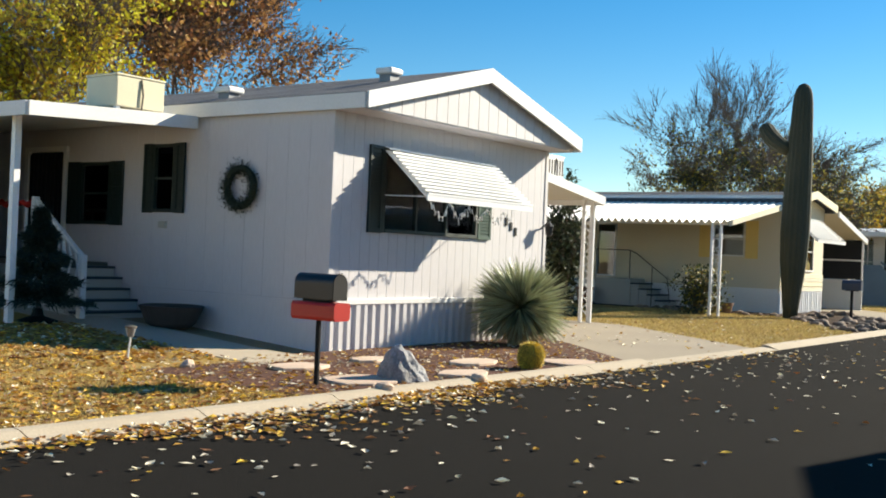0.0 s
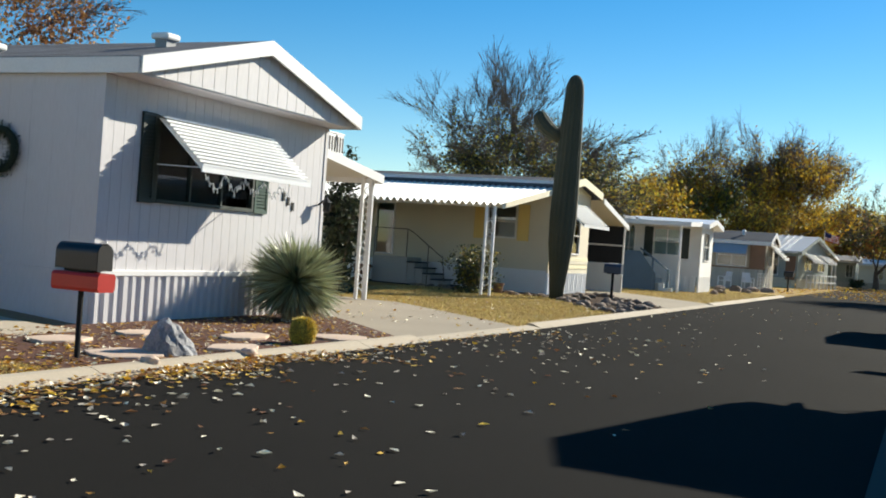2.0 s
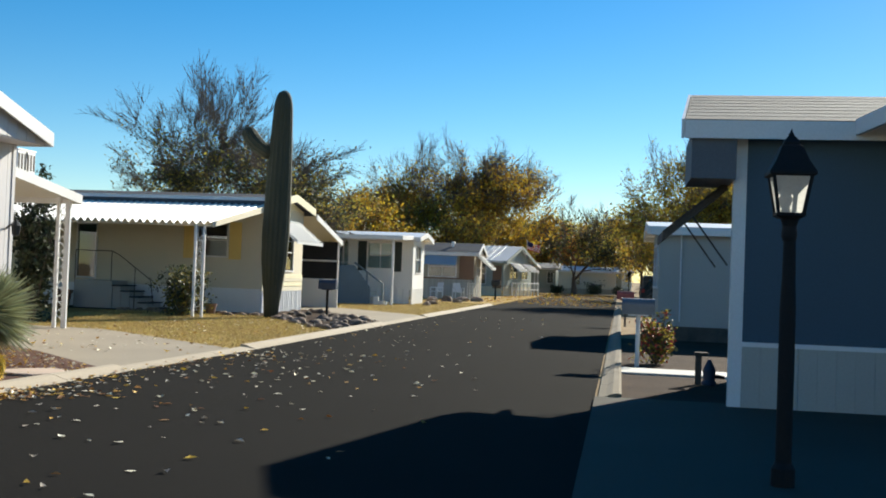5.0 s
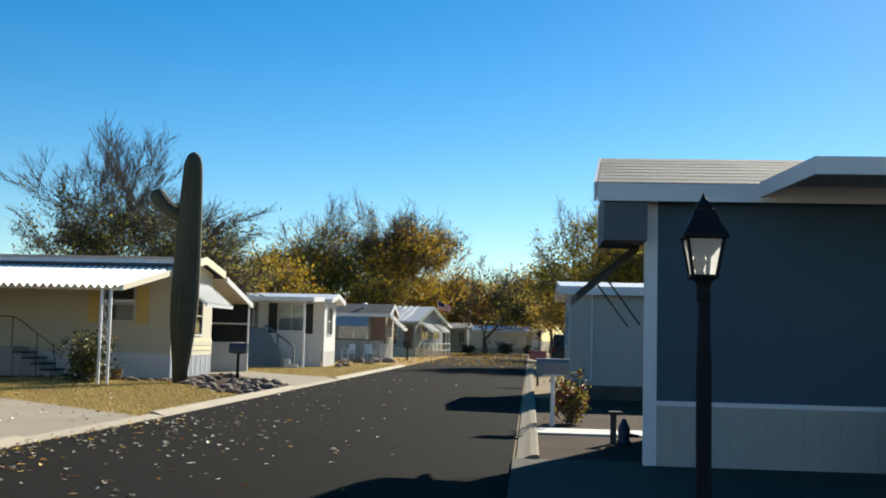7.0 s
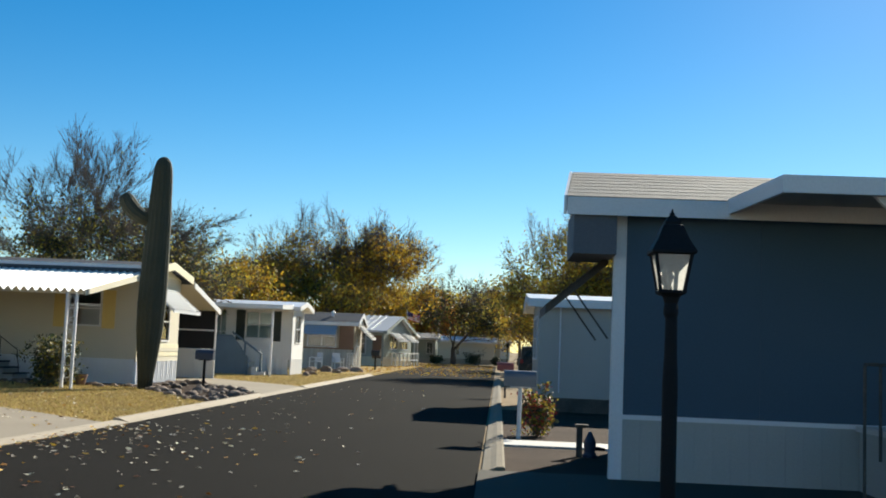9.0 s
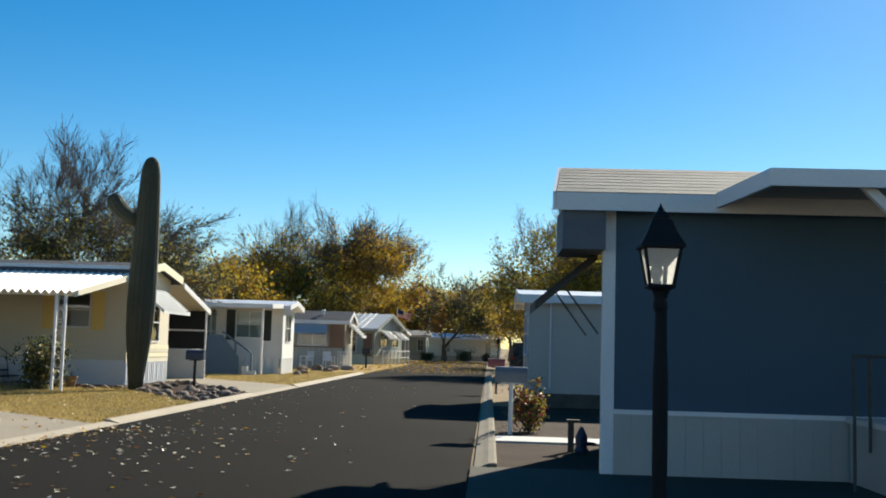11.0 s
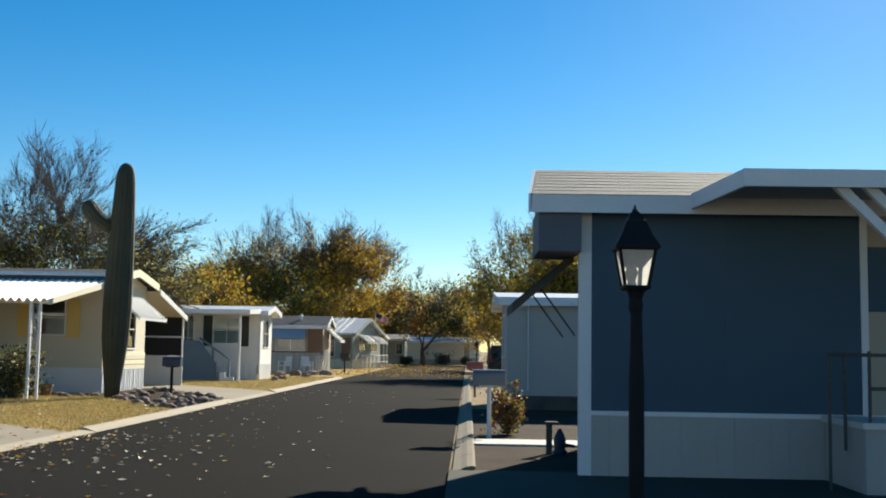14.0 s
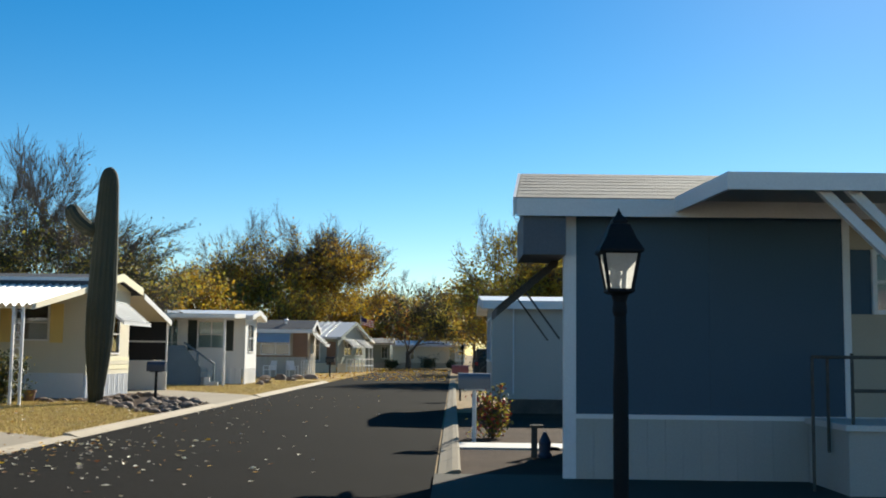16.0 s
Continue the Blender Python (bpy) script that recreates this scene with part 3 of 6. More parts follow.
# front window, shutters, icicle lamps on a wire
wf = window(home_a, "x", AX, 1, *win_front, M["shutter"], bars=2, sash=False)
shutter(home_a, "x", AX, 1, 10.88, 11.16, 1.62, 2.80, M["shutter"], 22)
shutter(home_a, "x", AX, 1, 13.49, 13.84, 1.62, 2.80, M["shutter_green"], 22)
bm = bmesh.new()
random.seed(5)
pts = []
for i in range(76):
    f = i / 75
    drop = 0.07 + 0.13 * abs(math.sin(f * math.pi * 4.5)) + random.uniform(-0.045, 0.045)
    pts.append((AX + 0.79 + 0.02 * random.random(), 11.22 + 2.0 * f + 0.02 * random.random(), 2.10 - drop))
tube(bm, [(AX + 0.79, 11.22, 2.10)] + pts + [(AX + 0.79, 13.24, 2.10)], 0.006, 4)
for p in pts[::2]:
    h = random.uniform(0.0, 0.06)
    tube(bm, [p, (p[0], p[1] + 0.01, p[2] - h)], 0.005, 4)
    turned(bm, (p[0], p[1] + 0.01, p[2] - h - 0.03), [(0.004, 0), (0.011, 0.010), (0.007, 0.028)], 5)
part("light_string", bm, M["bulb"], home_a, "string of unlit white icicle lights")


def awning(parent, x_wall, y0, y1, z_top, z_front, reach, mat, slats, back_mat=None, wings=True):
    """A sloping metal window awning made of lapped slats, with closed sides and stays."""
    aw = part("awning", prism(bmesh.new(), [(x_wall, z_top - 0.05), (x_wall + reach, z_front - 0.05), (x_wall + reach, z_front - 0.058), (x_wall, z_top - 0.058)], "y", y0 + 0.004, y1 - 0.004), mat, parent, "white slatted metal awning")
    for y in (y0 + 0.03, y1 - 0.03):
        part("stay", beam(bmesh.new(), (x_wall, y, z_front), (x_wall + reach, y, z_front - 0.02), 0.012), mat, aw)
    for i in range(slats):
        f0, f1 = i / slats, (i + 1.15) / slats
        xa, xb = x_wall + 0.01 + reach * f0, x_wall + 0.01 + reach * min(f1, 1.02)
        pitch = (z_top - z_front) / slats
        z = z_top - pitch * (i + 0.35)
        bm = bmesh.new()
        prism(bm, [(xa, z + pitch * 0.12), (xb, z), (xb, z - pitch * 0.52), (xb - 0.006 * (1 if reach > 0 else -1), z - pitch * 0.52), (xb - 0.006 * (1 if reach > 0 else -1), z - 0.006), (xa, z + pitch * 0.12 - 0.006)], "y", y0, y1)
        part("slat", bm, mat, aw)
    bm = bmesh.new()
    box(bm, *sorted((x_wall + reach - 0.01, x_wall + reach + 0.012)), y0 - 0.01, y1 + 0.01, z_front - 0.075, z_front + 0.02)
    part("valance", bm, mat, aw)
    return aw


awning(home_a, AX + 0.045, 11.16, 13.80, 2.80, 2.14, 0.75, M["white_metal"], 13)
# number marks as plain bars, and the wall lantern
for i, (y, z) in enumerate(((14.32, 1.93), (14.46, 1.86), (14.60, 1.78))):
    part("number_bar", boxed(AX + 0.002, AX + 0.018, y - 0.03, y + 0.03, z - 0.065, z + 0.065), M["black_rough"], home_a)
lan = part("wall_lantern", turned(bmesh.new(), (AX + 0.16, 15.40, 1.74), [(0.02, 0), (0.055, 0.02), (0.07, 0.16), (0.085, 0.165), (0.02, 0.24), (0.008, 0.28)], 8), M["black"], home_a)
part("bracket", beam(bmesh.new(), (AX, 15.40, 1.86), (AX + 0.16, 15.40, 1.98), 0.025), M["black"], lan)
# side windows and door
for h, sh in ((side_holes[0], 0.20), (side_holes[1], 0.30)):
    window(home_a, "y", AY0, -1, *h, M["shutter"], bars=0, fill=M["curtain"] if sh == 0.20 else None)
    shutter(home_a, "y", AY0, -1, h[0] - 0.05 - sh, h[0] - 0.055, h[2] - 0.06, h[3] + 0.06, M["shutter"], 18)
    shutter(home_a, "y", AY0, -1, h[1] + 0.055, h[1] + 0.05 + sh, h[2] - 0.06, h[3] + 0.06, M["shutter"], 18)
door = part("door", boxed(-16.08, -15.12, AY0 + 0.03, AY0 + 0.08, 1.02, 2.75), M["dark"], home_a, "dark security door")
bm = bmesh.new()
for i in range(9):
    box(bm, -16.06 + i * 0.115, -16.045 + i * 0.115, AY0 - 0.01, AY0 + 0.02, 1.05, 2.72)
part("grille", bm, M["black"], door)
bm = bmesh.new()
box(bm, -16.18, -16.08, AY0 - 0.03, AY0 + 0.06, 1.0, 2.84)
box(bm, -15.12, -15.04, AY0 - 0.03, AY0 + 0.06, 1.0, 2.84)
box(bm, -16.08, -15.12, AY0 - 0.03, AY0 + 0.06, 2.76, 2.84)
part("door_frame", bm, M["trim_white"], home_a)
part("outlet_box", boxed(-12.72, -12.56, AY0 - 0.05, AY0, 1.58, 1.68, bevel=0.01), M["grey_skirt"], home_a)
# roof vents
for x, y, z, r in ((-9.82, 11.78, 3.80, 0.10), (-12.0, 10.75, 3.50, 0.11)):
    v = part("roof_vent", boxed(x - r, x + r, y - r, y + r, z - 0.1, z + 0.10), M["mail_grey"], home_a)
    part("cap", boxed(x - r * 1.45, x + r * 1.45, y - r * 1.45, y + r * 1.45, z + 0.10, z + 0.19, bevel=0.025), M["trim_white"], v)


def patio_cover(name, x0, x1, ya, yb, za, zb, posts, label, fascia=0.16, mat=None, lattice=True, post_z=0.05):
    """A flat metal roof from the wall line ya to the outer edge yb, on posts with scroll brackets."""
    mat = mat or M["trim_white"]
    c = thing(name, ((x0 + x1) / 2, yb, post_z), label, "patio cover")
    bm = bmesh.new()
    slab(bm, [(x0, ya, za), (x1, ya, za), (x1, yb, zb), (x0, yb, zb)], 0.05)
    part("roof", bm, mat, c)
    s = 0.035 if yb < ya else -0.035
    bm = bmesh.new()
    for y0, y1 in ((yb - s, yb),):
        box(bm, min(x0, x1), max(x0, x1), min(y0, y1), max(y0, y1), zb - fascia, zb + 0.02)
    part("fascia", bm, M["trim_white"], c)
    for x in (x0, x1):
        w = -0.035 if x == max(x0, x1) else 0.035
        part("side_fascia", prism(bmesh.new(), [(ya, za + 0.02), (yb, zb + 0.02), (yb, zb - fascia), (ya, za - fascia)], "x", x, x - w), M["trim_white"], c)
    for px, py, pz in posts:
        f = (py - ya) / (yb - ya)
        top = za + (zb - za) * f - 0.05
        if lattice:
            p = part("post", boxed(px - 0.05, px + 0.05, py - 0.03, py + 0.03, pz, top, bevel=0.006), M["white_metal"], c)
            px2 = px - 0.21
            part("post", boxed(px2 - 0.035, px2 + 0.035, py - 0.03, py + 0.03, pz, top, bevel=0.006), M["white_metal"], c)
            bm = bmesh.new()
            k = 8
            for i in range(k):
                z0 = pz + 0.15 + (top - pz - 0.3) * i / k
                h = (top - pz - 0.3) / k
                pts = [(px - 0.05 - 0.12 * (0.5 - 0.5 * math.cos(a * math.tau / 8)), py, z0 + h * a / 8) for a in range(9)]
                tube(bm, pts, 0.011, 5)
                tube(bm, [(px - 0.11 + 0.05 * math.cos(a), py, z0 + h / 2 + 0.07 * math.sin(a)) for a in [j * math.tau / 9 for j in range(9)]], 0.009, 4)
            part("scrollwork", bm, M["white_metal"], p)
        else:
            part("post", boxed(px - 0.045, px + 0.045, py - 0.045, py + 0.045, pz, top, bevel=0.006), M["white_metal"], c)
    return c


patio_cover("porch_cover", -20.0, -11.95, AY0 - 0.06, 7.45, 3.16, 3.02, [(-12.56, 7.7, 0.24), (-16.5, 7.7, 0.45)], "white flat porch cover over the grey home's steps", lattice=False)
# unseen dark walls, added past the view's edge to cut light on the porch
porch_end = thing("porch_end_wall", (-17.4, 8.8, 0.4), "unseen dark wall added to darken the porch", "wall", kind="structure")
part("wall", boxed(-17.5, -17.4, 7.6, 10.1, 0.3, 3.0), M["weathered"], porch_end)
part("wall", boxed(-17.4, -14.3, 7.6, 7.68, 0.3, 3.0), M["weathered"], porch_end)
patio_cover("carport_cover", -22.0, -10.72, AY1 + 0.08, 20.2, 3.30, 2.70, [(-10.90, 20.06, 0.04), (-17.0, 20.06, 0.05)], "white flat carport cover on posts with scrollwork")

# ---- cream home with corrugated carport ----
BX, BY0, BY1 = -10.55, 30.95, 35.0
home_b = thing("mobile_home", (BX, BY0, 0), "cream mobile home with yellow shutters and white skirting", "mobile home")
b_side = [(-12.60, -11.68, 1.72, 2.66), (-16.5, -15.9, 0.95, 2.55)]
b_front = [(32.1, 33.9, 1.35, 2.5)]
part("wall", wall(bmesh.new(), "x", BX - 0.12, BX, BY0, BY1, 0.70, 3.30, b_front), M["cream"], home_b)
part("wall", wall(bmesh.new(), "y", BY0, BY0 + 0.12, -26.0, BX - 0.12, 0.76, 3.30, b_side), M["cream"], home_b)
part("wall", boxed(-26.0, BX - 0.12, BY1 - 0.12, BY1, 0.70, 3.30), M["cream"], home_b)
part("wall", boxed(-26.12, -26.0, BY0, BY1, 0.70, 3.30), M["cream"], home_b)
part("floor", boxed(-26.0, BX - 0.12, BY0 + 0.12, BY1 - 0.12, 0.70, 0.76), M["dark"], home_b)
part("skirting", boxed(-26.0, BX - 0.03, BY0 - 0.02, BY0 + 0.02, 0.0, 0.76), M["far_white"], home_b)
part("skirting", ribbed_sheet("x", BX + 0.004, 1, BY0, BY1, 0.0, 0.70, 22), M["white_metal"], home_b)
for i, (z, m) in enumerate(((0.70, "cream"), (0.85, "pale_yellow"), (1.0, "cream"), (1.10, "pale_yellow"))):
    part("siding_course", boxed(BX, BX + 0.02 + 0.004 * (i % 2), BY0 - 0.01, BY1 + 0.01, z, z + 0.12), M[m], home_b)
gable_roof(home_b, BX + 0.35, -26.2, BY0 - 0.10, BY1 + 0.10, 3.42, 3.75, 0.22, M["roof_dark"], M["pale_yellow"], eave=M["roof_dark"])
part("gable", prism(bmesh.new(), [(BY0, 3.30), (BY1, 3.30), ((BY0 + BY1) / 2, 3.66)], "x", BX - 0.02, BX + 0.02), M["pale_yellow"], home_b)
part("eave_trim", boxed(-26.0, BX + 0.3, BY0 - 0.16, BY0 - 0.12, 3.40, 3.50), M["trim_white"], home_b)
window(home_b, "y", BY0, -1, *b_side[0], M["trim_white"], bars=0, fill=None)
# white panel behind the glass, standing for a pale reflection in the pane
part("blind", boxed(-12.25, -11.70, BY0 + 0.06, BY0 + 0.08, 1.73, 2.30), M["trim_white"], home_b)
shutter(home_b, "y", BY0, -1, -13.05, -12.68, 1.62, 2.74, M["butter"], 10)
shutter(home_b, "y", BY0, -1, -11.60, -11.23, 1.62, 2.74, M["butter"], 10)
window(home_b, "y", BY0, -1, *b_side[1], M["trim_white"], bars=0)
window(home_b, "x", BX, 1, *b_front[0], M["trim_white"], bars=1, fill=M["curtain"])
awning(home_b, BX + 0.03, 31.5, 34.3, 2.95, 2.25, 0.85, M["white_metal"], 12)

# corrugated carport roof
cp = thing("carport", (-14, 26.6, 0.045), "white corrugated carport roof on scrollwork posts", "carport")
bm = bmesh.new()
n = 64
x0, x1, ya, yb, za, zb = -24.0, -10.45, BY0 - 0.02, 26.55, 3.20, 2.46
pv = []
for i in range(n + 1):
    for k in range(4):
        x = x0 + (x1 - x0) * (i + k / 4) / (n + 1)
        dz = (0.0, 0.07, 0.12, 0.06)[k]
        pv.append((x, dz))
up = [[bm.verts.new((x, y, z + dz)) for x, dz in pv] for y, z in ((ya, za), (yb, zb))]
lo = [[bm.verts.new((x, y, z + dz - 0.012)) for x, dz in pv] for y, z in ((ya, za), (yb, zb))]
for i in range(len(pv) - 1):
    bm.faces.new((up[0][i], up[0][i + 1], up[1][i + 1], up[1][i]))
    bm.faces.new((lo[0][i], lo[1][i], lo[1][i + 1], lo[0][i + 1]))
    bm.faces.new((up[1][i], up[1][i + 1], lo[1][i + 1], lo[1][i]))
part("corrugated_roof", bm, M["corrugated"], cp)
part("side_trim", prism(bmesh.new(), [(ya, za + 0.08), (yb, zb + 0.08), (yb, zb - 0.06), (ya, za - 0.10)], "x", x1, x1 + 0.03), M["cream"], cp)
for px in (-10.68, -16.6, -22.0):
    for d in (0, -0.24):
        part("post", boxed(px + d - 0.03, px + d + 0.03, 26.63, 26.69, 0.04, 2.46), M["white_metal"], cp)
    for i in range(7):
        z = 0.3 + i * 0.3
        part("scroll", tube(bmesh.new(), [(px - 0.12 + 0.08 * math.cos(a), 26.66, z + 0.15 + 0.13 * math.sin(a)) for a in [j * math.tau / 10 for j in range(11)]], 0.010, 4), M["white_metal"], cp)
part("beam", boxed(x0, x1 - 0.1, 26.95, 27.01, 2.44, 2.52), M["white_metal"], cp)
# screened cover on the far side
patio_cover("patio_cover", -22.0, -10.15, BY1 + 0.12, 38.6, 3.25, 2.48, [(-10.45, 38.4, 0.04), (-14.0, 38.4, 0.05)], "cream patio cover on the far side of the cream home", mat=M["cream"])


def plain_home(x_front, y0, y1, x_back, wall_mat, skirt_mat, roof_mat, trim, z_top, z_ridge, label, front_holes=(), side_holes=(), shut=None, fill=None, out=1, skirt=0.7, over=0.25):
    """A whole mobile home: four walls with openings, skirting, windows and a low roof. out is the way its front faces."""
    h = thing("mobile_home", (x_front, y0, 0), label, "mobile home")
    t = 0.12 * out
    lo, hi = sorted((x_front - t, x_front))
    part("wall", wall(bmesh.new(), "x", lo, hi, y0, y1, skirt, z_top, front_holes), wall_mat, h)
    xa, xb = sorted((x_back, x_front - t))
    part("wall", wall(bmesh.new(), "y", y0, y0 + 0.12, xa, xb, skirt, z_top, side_holes), wall_mat, h)
    part("wall", boxed(xa, xb, y1 - 0.12, y1, skirt, z_top), wall_mat, h)
    part("wall", boxed(*sorted((x_back, x_back - t)), y0, y1, skirt, z_top), wall_mat, h)
    part("floor", boxed(xa, xb, y0 + 0.12, y1 - 0.12, skirt, skirt + 0.05), M["dark"], h)
    part("skirting", ribbed_sheet("x", x_front, out, y0, y1, 0.0, skirt + 0.02, max(4, int((y1 - y0) / 0.2)), 0.015), skirt_mat, h)
    part("skirting", ribbed_sheet("y", y0, -1, xa, xb, 0.0, skirt + 0.02, int(abs(xb - xa) / 0.3), 0.015), skirt_mat, h)
    gable_roof(h, x_front + over * out, x_back - over * out, y0 - over, y1 + over, z_top + 0.12, z_ridge, 0.20, roof_mat, trim)
    part("gable", prism(bmesh.new(), [(y0, z_top), (y1, z_top), ((y0 + y1) / 2, z_ridge - 0.08)], "x", *sorted((x_front - 0.1 * out, x_front))), wall_mat, h)
    part("soffit", boxed(*sorted((x_front - 0.1 * out, x_back)), y0, y1, z_top, z_top + 0.03), wall_mat, h)
    for q in front_holes:
        window(h, "x", x_front, out, *q, M["trim_white"], bars=1, fill=fill)
    for q in side_holes:
        window(h, "y", y0, -1, *q, M["trim_white"], bars=1, fill=fill)
        if shut:
            shutter(h, "y", y0, -1, q[0] - 0.5, q[0] - 0.06, q[2] - 0.06, q[3] + 0.06, shut, 8)
            shutter(h, "y", y0, -1, q[1] + 0.06, q[1] + 0.5, q[2] - 0.06, q[3] + 0.06, shut, 8)
    return h


home_c = plain_home(-8.95, 46.2, 48.9, -23, M["far_white"], M["far_white"], M["white_metal"], M["trim_white"], 2.86, 3.24,
                    "white mobile home with dark shutters and a green blind", front_holes=[(46.9, 48.0, 1.45, 2.6)], side_holes=[(-10.95, -9.85, 1.6, 2.68), (-12.3, -11.85, 0.9, 2.7)], fill=M["teal_blind"], over=0.35)
for a, b in ((-11.40, -11.02), (-9.76, -9.44)):
    shutter(home_c, "y", 46.2, -1, a, b, 1.46, 2.76, M["shutter"], 8)
part("corner_trim", boxed(-9.0, -8.93, 46.16, 46.24, 0.0, 2.86), M["trim_white"], home_c)
patio_cover("patio_cover", -22.0, -8.9, 45.82, 43.5, 3.02, 2.93, [(-9.30, 43.7, 0.05), (-12.0, 43.7, 0.05)], "white flat cover over the white home's stairs", lattice=False)
home_d = plain_home(-8.1, 60.0, 63.3, -21, M["tan"], M["grey_skirt"], M["roof_dark"], M["trim_white"], 2.58, 3.27,
                    "tan and grey mobile home with brown panels and a dark roof", front_holes=[(61.0, 62.4, 1.4, 2.4)], side_holes=[(-10.7, -9.15, 1.32, 2.45)], skirt=1.2)
awning(home_d, -8.07, 60.7, 62.7, 2.6, 1.85, 0.85, M["trim_white"], 6)
part("panel", boxed(-8.95, -8.14, 59.93, 59.985, 1.22, 2.56), M["brown"], home_d, "dark brown wall panel")
part("belt_board", boxed(-21.0, -8.1, 59.95, 59.99, 1.18, 1.26), M["brown"], home_d)
part("side_awning", slab(bmesh.new(), [(-10.85, 59.95, 2.60), (-9.05, 59.95, 2.60), (-9.05, 59.15, 1.98), (-10.85, 59.15, 1.98)], 0.03), M["blue_grey"], home_d, "pale blue metal window awning")
part("gable_panel", prism(bmesh.new(), [(60.0, 2.62), (63.3, 2.62), (61.65, 3.2)], "x", -8.02, -7.99), M["trim_white"], home_d)
part("roof_vent", turned(bmesh.new(), (-9.5, 60.9, 2.95), [(0.08, 0), (0.08, 0.28), (0.14, 0.3), (0.05, 0.38)], 10), M["steel"], home_d)
home_e = plain_home(-8.05, 75.0, 81.3, -20, M["sage"], M["cream"], M["corrugated"], M["sage"], 2.42, 3.66,
                    "sage green mobile home with white ribbed metal roof", front_holes=[(76.3, 77.9, 1.3, 2.2), (79.0, 80.4, 1.3, 2.2)], side_holes=[(-10.4, -9.4, 0.9, 2.3)], over=0.3)
for i in range(24):
    x = -9.0 - 0.45 * i
    part("roof_rib", beam(bmesh.new(), (x, 74.7, 2.57), (x, 78.15, 3.69), 0.10, 0.07), M["corrugated"], home_e)
for y0, y1 in ((76.0, 78.2), (78.7, 80.7)):
    awning(home_e, -8.02, y0, y1, 2.45, 1.9, 0.75, M["trim_white"], 6)
part("side_trim", boxed(-12.0, -8.0, 74.6, 74.68, 2.40, 2.52), M["trim_white"], home_e)
part("door", boxed(-8.85, -8.2, 74.94, 74.99, 0.6, 2.2), M["brown"], home_e, "red-brown side door")
home_e.rotation_euler.z = radians(-12.9)
patio_cover("patio_cover", -13.5, -6.35, 81.9, 86.2, 2.55, 2.35, [(-6.5, 86.0, 0.06), (-6.55, 83.4, 0.06)], "weathered flat porch cover past the sage home", lattice=False)
home_h = plain_home(-0.5, 112.0, 118.0, -6.5, M["cream"], M["tan"], M["white_metal"], M["trim_white"], 2.25, 2.85, "low cream home with a white roof at the lane's end", front_holes=[(113.0, 115.0, 1.0, 1.9)], side_holes=[(-4.9, -4.1, 0.9, 1.9)], skirt=0.5, over=0.35)
awning(home_h, -0.48, 112.8, 115.2, 2.1, 1.6, 0.6, M["trim_white"], 5)
home_j = plain_home(0.12, 124.0, 128.0, -8.0, M["sage"], M["grey_skirt"], M["shingle_tan"], M["trim_white"], 2.35, 2.95, "grey-green home past the end home", front_holes=[(125.0, 127.0, 1.0, 2.0)], skirt=0.5)
awning(home_j, 0.14, 124.8, 127.2, 2.35, 1.8, 0.65, M["trim_white"], 5)
home_k = plain_home(1.38, 140.0, 145.0, -8.0, M["far_white"], M["grey_skirt"], M["shingle_tan"], M["trim_white"], 2.45, 3.1, "pale home far down the lane", front_holes=[(141.0, 144.0, 1.0, 2.0)], skirt=0.5)
awning(home_k, 1.40, 140.8, 144.2, 2.4, 1.75, 0.9, M["trim_white"], 5)
home_l = plain_home(-6.15, 104.0, 108.5, -15.0, M["sage"], M["grey_skirt"], M["shingle"], M["trim_white"], 2.35, 2.95, "grey-green home with one dark window beside the end home", side_holes=[(-6.95, -6.4, 1.0, 2.05), (-9.6, -8.8, 1.0, 2.05)], skirt=0.5)

# ---- blue home with porch ----
FX, FY0, FY1 = 1.26, 12.38, 15.9
F_TOP = 3.06
home_f = thing("mobile_home", (FX, FY0, 0), "dark blue mobile home with white trim and pale skirting", "mobile home")
f_side = [(4.80, 5.55, 1.98, 2.62), (6.1, 7.0, 0.82, 2.75)]
part("wall", wall(bmesh.new(), "y", FY0 + 0.02, FY0 + 0.14, FX + 0.12, 18.0, 0.0, F_TOP, f_side), M["blue"], home_f)
part("wall", prism(bmesh.new(), [(FX, FY0 + 0.10), (FX + 0.44, FY1), (FX + 0.56, FY1), (FX + 0.12, FY0 + 0.10)], "z", 0.0, F_TOP), M["blue"], home_f)
part("wall", boxed(FX + 0.56, 18.0, FY1 - 0.12, FY1, 0.0, F_TOP), M["blue"], home_f)
part("wall", boxed(18.0, 18.12, FY0 + 0.02, FY1, 0.0, F_TOP), M["blue"], home_f)
part("floor", boxed(FX + 0.60, 18.0, FY0 + 0.14, FY1 - 0.12, 0.70, 0.76), M["dark"], home_f)
boards(home_f, M["blue"], "y", FY0, FY0 + 0.02, FX + 0.12, 4.42, 0.76, F_TOP, 1.22, gap=0.002)
boards(home_f, M["tan"], "y", FY0, FY0 + 0.02, 4.50, 10.0, 0.76, F_TOP, 0.41, [(h[0] - 0.05, h[1] + 0.05, h[2] - 0.05, h[3] + 0.05) for h in f_side], gap=0.002)
part("corner_trim", boxed(FX - 0.02, FX + 0.12, FY0 - 0.02, FY0 + 0.10, 0.0, F_TOP), M["trim_white"], home_f)
part("corner_trim", boxed(4.42, 4.50, FY0 - 0.02, FY0 + 0.02, 0.74, F_TOP), M["trim_white"], home_f)
boards(home_f, M["grey_skirt"], "y", FY0 - 0.025, FY0 + 0.015, FX + 0.12, 10.0, 0.0, 0.72, 0.20, name="skirting_board", gap=0.003)
part("belt_board", boxed(FX + 0.12, 10.0, FY0 - 0.045, FY0 + 0.015, 0.72, 0.77), M["trim_white"], home_f)
